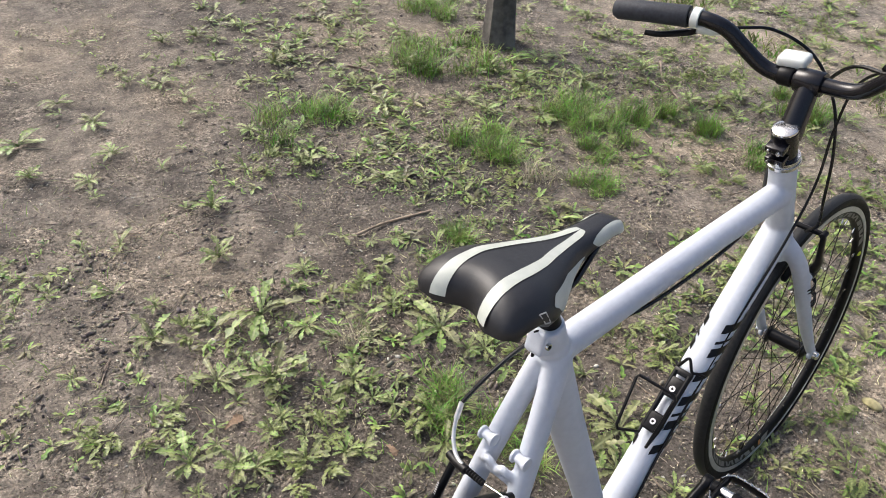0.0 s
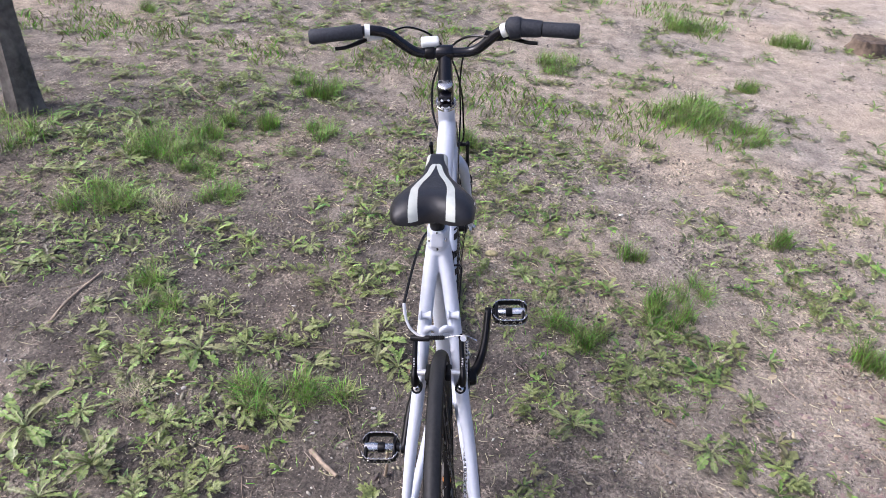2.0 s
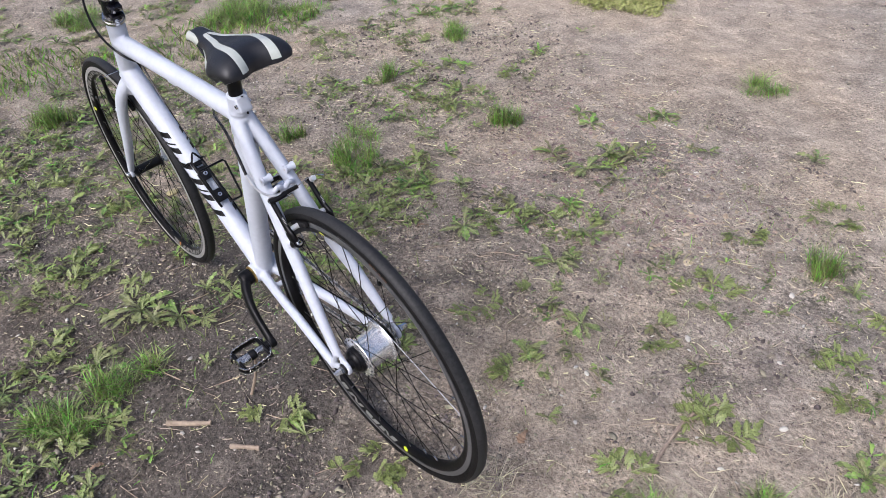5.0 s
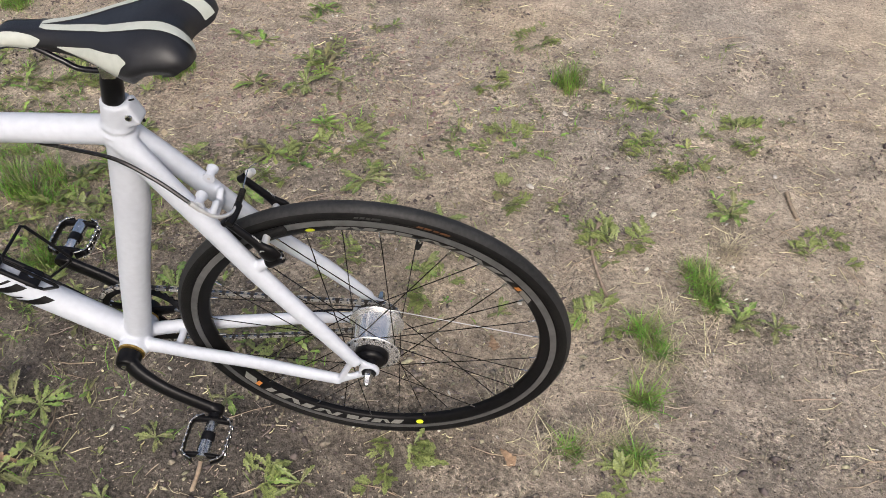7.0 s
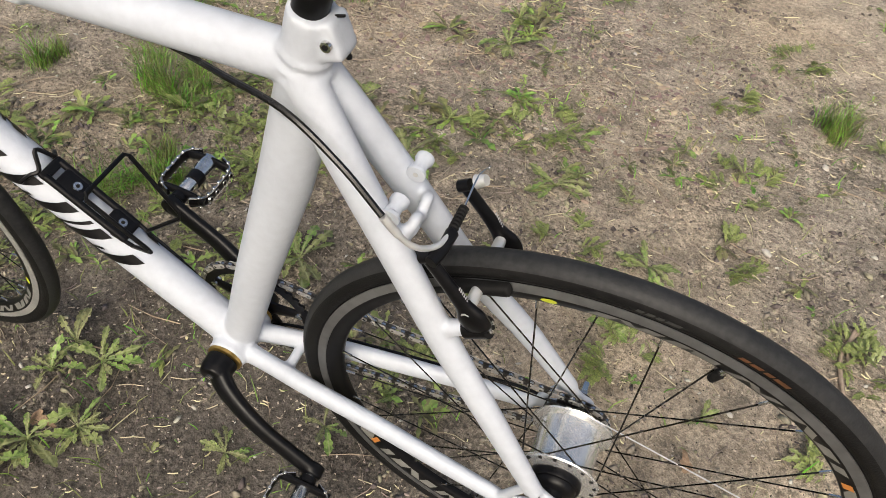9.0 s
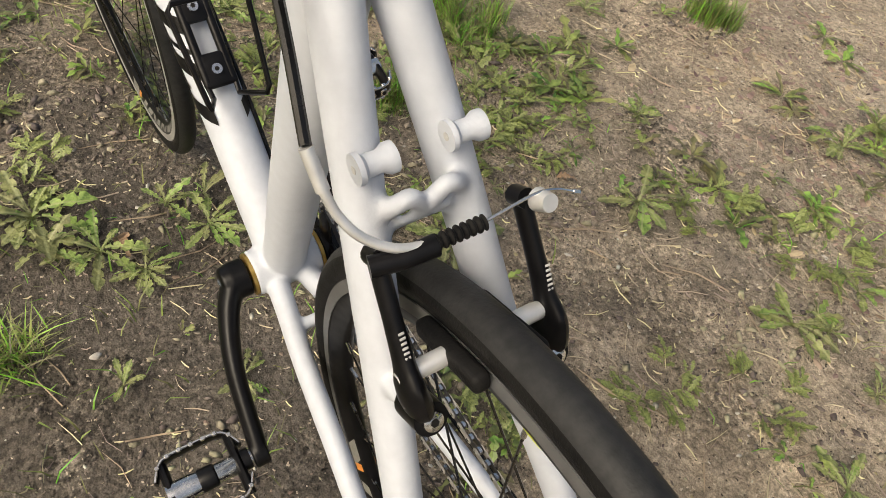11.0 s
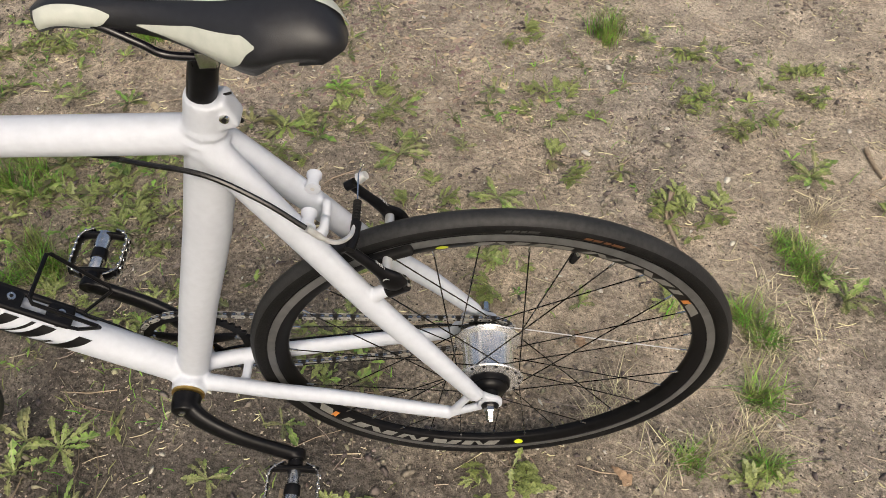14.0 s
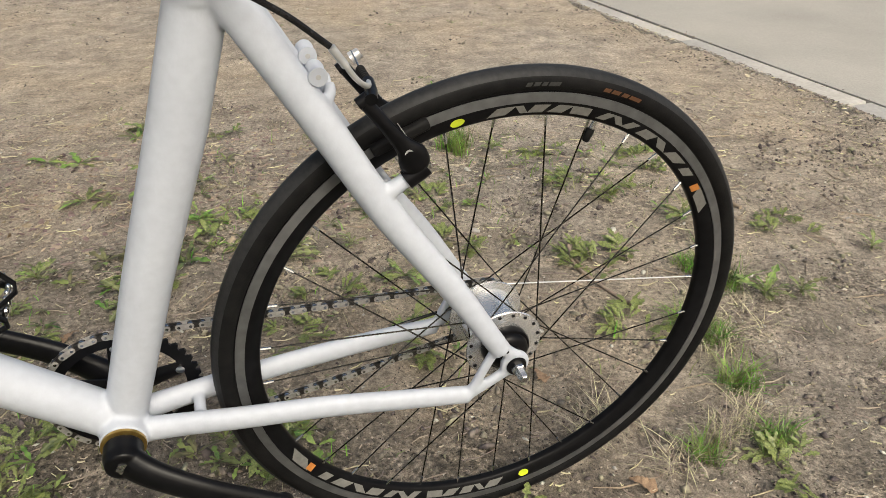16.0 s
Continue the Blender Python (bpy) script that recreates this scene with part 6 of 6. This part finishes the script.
def crumbs(name, count, seed, low, high, flat, material, label, pick=None, places=field):
    """Angular bits, each a squashed and jittered octahedron with a waist."""
    x, y, rng = places(count, seed)
    if pick is not None:
        keep = pick(x, y, rng)
        x, y = x[keep], y[keep]
    n = len(x)
    unit = np.array([[0, 0, 1], [1, 0, 0.15], [0.4, 0.9, -0.1], [-0.7, 0.7, 0.2], [-1, -0.2, -0.05], [-0.2, -0.95, 0.15], [0.75, -0.7, 0], [0, 0, -0.6]], float)
    tri = np.array([[0, 1, 2], [0, 2, 3], [0, 3, 4], [0, 4, 5], [0, 5, 6], [0, 6, 1], [7, 2, 1], [7, 3, 2], [7, 4, 3], [7, 5, 4], [7, 6, 5], [7, 1, 6]])
    size = low * (high / low) ** (rng.uniform(0, 1, n) ** 2.2)
    v = unit[None] * (1 + rng.uniform(-0.3, 0.3, (n, 8, 1)))
    v = v * np.stack([size * rng.uniform(0.8, 1.7, n), size * rng.uniform(0.5, 0.9, n), size * flat * rng.uniform(0.6, 1.3, n)], 1)[:, None]
    tilt = rng.normal(0, 0.25, n)
    c, s = np.cos(tilt)[:, None], np.sin(tilt)[:, None]
    v = np.stack([v[..., 0] * c - v[..., 2] * s, v[..., 1], v[..., 0] * s + v[..., 2] * c], -1)
    a = rng.uniform(0, 6.3, n)
    c, s = np.cos(a)[:, None], np.sin(a)[:, None]
    v = np.stack([v[..., 0] * c - v[..., 1] * s, v[..., 0] * s + v[..., 1] * c, v[..., 2]], -1)
    v += np.stack([x, y, top(x, y) + size * flat * 0.35], 1)[:, None]
    f = ((np.arange(n) * 8)[:, None, None] + tri[None]).reshape(-1, 3)
    me = simple(name, v.reshape(-1, 3), f, material)
    me.polygons.foreach_set("use_smooth", np.full(len(f), flat > 0.5))
    tagged(new(name, me), label, name.replace("_", " "), kind="stuff")


crumbs("bark_litter", 6000, 71, 0.0015, 0.0048, 0.4, CHIP, "brown bark chips and leaf crumbs on soil")
crumbs("earth_clods", 110000, 72, 0.0022, 0.0095, 0.85, CLOD, "small crumbled earth clods in loose heaps", lambda x, y, rng: lattice(x, y, 0.21, 31) + 0.6 * lattice(x, y, 0.07, 32) + rng.normal(0, 0.22, len(x)) > 0.42)
crumbs("fine_crumbs", 20000, 76, 0.0015, 0.0055, 0.85, CLOD, "fine loose crumbs of earth on trodden soil")
crumbs("leaf_litter", 60000, 75, 0.0035, 0.013, 0.16, mat("red_brown_litter", (0.13, 0.085, 0.065), (0.42, 0.32, 0.25), 0.9, scale=60, random_hue=1.0, islands=True), "reddish brown bark and leaf litter on soil", lambda x, y, rng: np.hypot((x - 0.75) / 0.85, (y + 1.25) / 0.5) + rng.normal(0, 0.2, len(x)) < 0.8)
FLECK = mat("pale_dry_scales", (0.34, 0.27, 0.19), (0.6, 0.52, 0.41), 0.85, scale=60, random_hue=1.1, islands=True)
crumbs("dry_scales", 2500, 74, 0.0016, 0.0042, 0.35, FLECK, "pale dry bud scales and leaf bits on soil")
crumbs("kerb_dirt", 15000, 77, 0.0016, 0.0068, 0.5, CLOD, "dark crumbled dirt gathered along the kerb", places=kerb_side)
crumbs("kerb_litter", 900, 78, 0.004, 0.013, 0.25, FLECK, "pale leaf bits gathered along the kerb", places=kerb_side)
crumbs("pale_grit", 6500, 73, 0.0012, 0.0065, 0.65, PEBBLE, "scattered pale pebbles and grit")

x, y, rng = field(24000, 81, (1.6, 3.6, -3.6, -1.6), 0.0)
r = np.hypot((x - 2.38) / 0.44, (y + 2.47) / 0.22)
keep = r < 0.9 + 0.6 * lattice(x, y, 0.12, 5) + 0.3 * lattice(x, y, 0.04, 6)
x, y = np.repeat(x[keep], 4), np.repeat(y[keep], 4)
p = np.stack([x + rng.normal(0, 0.02, len(x)), y + rng.normal(0, 0.02, len(x)), np.zeros(len(x))], 1)
p[:, 2] = lie(p[:, 0], p[:, 1]) + rng.uniform(0, 0.012, len(x))
v, f = leaflets(rng, p, rng.uniform(0, 6.3, len(x)), rng.uniform(0, 1.0, len(x)), rng.uniform(0.014, 0.034, len(x)), ratio=0.3, plain=True)
tagged(new("moss", simple("moss", v, f, MOSS)), "yellow-green moss round the foot of a tree", "moss", kind="stuff")


# ---- loose sticks ----
def build_stick(name, pts, r, label, category="twig"):
    line = spline([(x, y, float(lie(x, y)) + z) for x, y, z in pts], 6)
    rng = np.random.RandomState(len(pts) * 7 + int(abs(pts[0][0]) * 100))
    rad = r * (1 + 0.18 * rng.uniform(-1, 1, len(line))) * np.linspace(1, 0.8, len(line))
    ob = tagged(new(name, tube(Geo(), line, rad, 9).mesh(name, TWIG)), label, category)
    return ob


build_stick("stick", [(0.359, 0.425, 0.006), (0.327, 0.379, 0.006), (0.302, 0.33, 0.006)], 0.0075, "short thick broken brown stick on soil")
build_stick("stick", [(0.21, 0.308, 0.006), (0.189, 0.277, 0.006), (0.167, 0.249, 0.006)], 0.0065, "short broken greyish stick on soil")
build_stick("twig", [(2.407, 2.035, 0.006), (2.286, 1.884, 0.006), (2.218, 1.708, 0.006)], 0.006, "curved bare twig lying on dark soil")
build_stick("twig", [(0.566, 1.399, 0.008), (0.673, 1.417, 0.008), (0.839, 1.409, 0.008)], 0.005, "long thin brown twig among weeds")
build_stick("twig", [(-0.349, -0.489, 0.005), (-0.302, -0.579, 0.005), (-0.263, -0.695, 0.005), (-0.278, -0.78, 0.005)], 0.0045, "thin curved twig on dry soil")
build_stick("twig", [(1.038, 2.628, 0.006), (1.111, 2.529, 0.006), (1.166, 2.407, 0.006)], 0.005, "thin pale twig on dark soil")
build_stick("twig", [(-0.23, 1.141, 0.004), (-0.211, 1.175, 0.004), (-0.251, 1.089, 0.004)], 0.002, "thin dry stalk on soil")
build_stick("twig", [(-0.269, -0.776, 0.005), (-0.268, -0.729, 0.005), (-0.28, -0.678, 0.005)], 0.004, "short bent twig on dry soil")
build_stick("twig", [(-0.731, -1.034, 0.006), (-0.741, -0.99, 0.006), (-0.759, -0.932, 0.006)], 0.006, "dark broken twig on dry soil")
prop = build_stick("prop_stick", [(0.35, 0.215, -0.005), (0.315, 0.2, 0.085), (0.288, 0.19, 0.178)], 0.0045, "thin dark stick that props up the pedal", "stick")


# ---- loose pebbles and fallen bits that stand out ----
def build_pebble(x, y, r, seed, material, label, category, flat=0.6):
    rng = np.random.RandomState(seed)
    bm = bmesh.new()
    bmesh.ops.create_icosphere(bm, subdivisions=2, radius=r)
    a = rng.uniform(0, 6.3)
    for v in bm.verts:
        q = 1 + 0.35 * noise.noise(Vector(v.co) / r * 0.9 + Vector((seed, 0, 0)))
        c = Vector((v.co.x * 1.25 * q, v.co.y * 0.85 * q, v.co.z * flat * q))
        c.rotate(Euler((0, 0.1, a)))
        v.co = c
    for f in bm.faces:
        f.smooth = True
    me = bpy.data.meshes.new("pebble")
    bm.to_mesh(me)
    bm.free()
    me.materials.append(material)
    ob = tagged(new("pebble", me), label, category, "pale pebbles")
    ob.location = place(x, y) + Vector((0, 0, r * flat * 0.45))


PEBBLES = [(-0.06, -0.87, 0.013), (-0.08, -1.24, 0.012), (0.83, -0.4, 0.009), (1.02, -0.47, 0.008), (-0.49, -0.2, 0.008), (0.955, 0.918, 0.012), (1.22, 0.65, 0.01), (1.93, -0.27, 0.012), (0.04, 1.13, 0.012), (0.556, 0.323, 0.009), (0.0, -0.545, 0.009), (-0.03, -0.555, 0.01), (-0.4, -0.85, 0.012), (-0.41, -0.64, 0.009), (-0.14, -0.44, 0.008), (0.31, 0.4, 0.007), (0.2, 0.3, 0.006), (0.42, 0.45, 0.007), (0.6, 0.42, 0.006), (-0.25, -1.0, 0.008), (-0.7, -1.1, 0.01), (0.5, -1.4, 0.009), (0.45, 0.86, 0.009), (0.9, 0.6, 0.008), (-0.2, 0.35, 0.007)]
for k, (x, y, r) in enumerate(PEBBLES):
    build_pebble(x, y, 0.72 * r, 300 + k, PEBBLE, "small pale pebble lying on soil", "pebble")
build_pebble(1.46, 0.18, 0.02, 341, CHIP, "beige lump of dry wood on soil", "wood lump", 0.5)
DRY_LEAF = mat("dry_fallen_leaf", (0.16, 0.1, 0.06), (0.36, 0.25, 0.16), 0.8, scale=30, coarse=6)
for k, (x, y, size, turn, label) in enumerate(((-0.016, 0.825, 0.055, 0.4, "curled brown fallen leaf among weeds"), (-0.1, -0.33, 0.045, 2.0, "pale dry leaf lying on soil"), (0.77, -0.515, 0.04, 1.1, "brown dry leaf lying on soil"), (0.72, 0.27, 0.05, 0.2, "brown dry leaf lying on dark soil"), (-0.2, -0.05, 0.045, 2.6, "pale brown leaf beside a wheel"), (0.3, 0.62, 0.04, 5.0, "curled brown leaf among weeds"))):
    leaf = tagged(new("fallen_leaf", leaf_mesh("fallen_leaf", 1.0, 0.26, 0.08, 0.16, 400 + k, DRY_LEAF)), label, "fallen leaf")
    leaf.matrix_basis = Matrix.Translation(place(x, y) + Vector((0, 0, 0.004))) @ Matrix.Rotation(turn, 4, "Z") @ Matrix.Rotation(radians(12 * (-1) ** k), 4, "X") @ Matrix.Scale(size, 4)
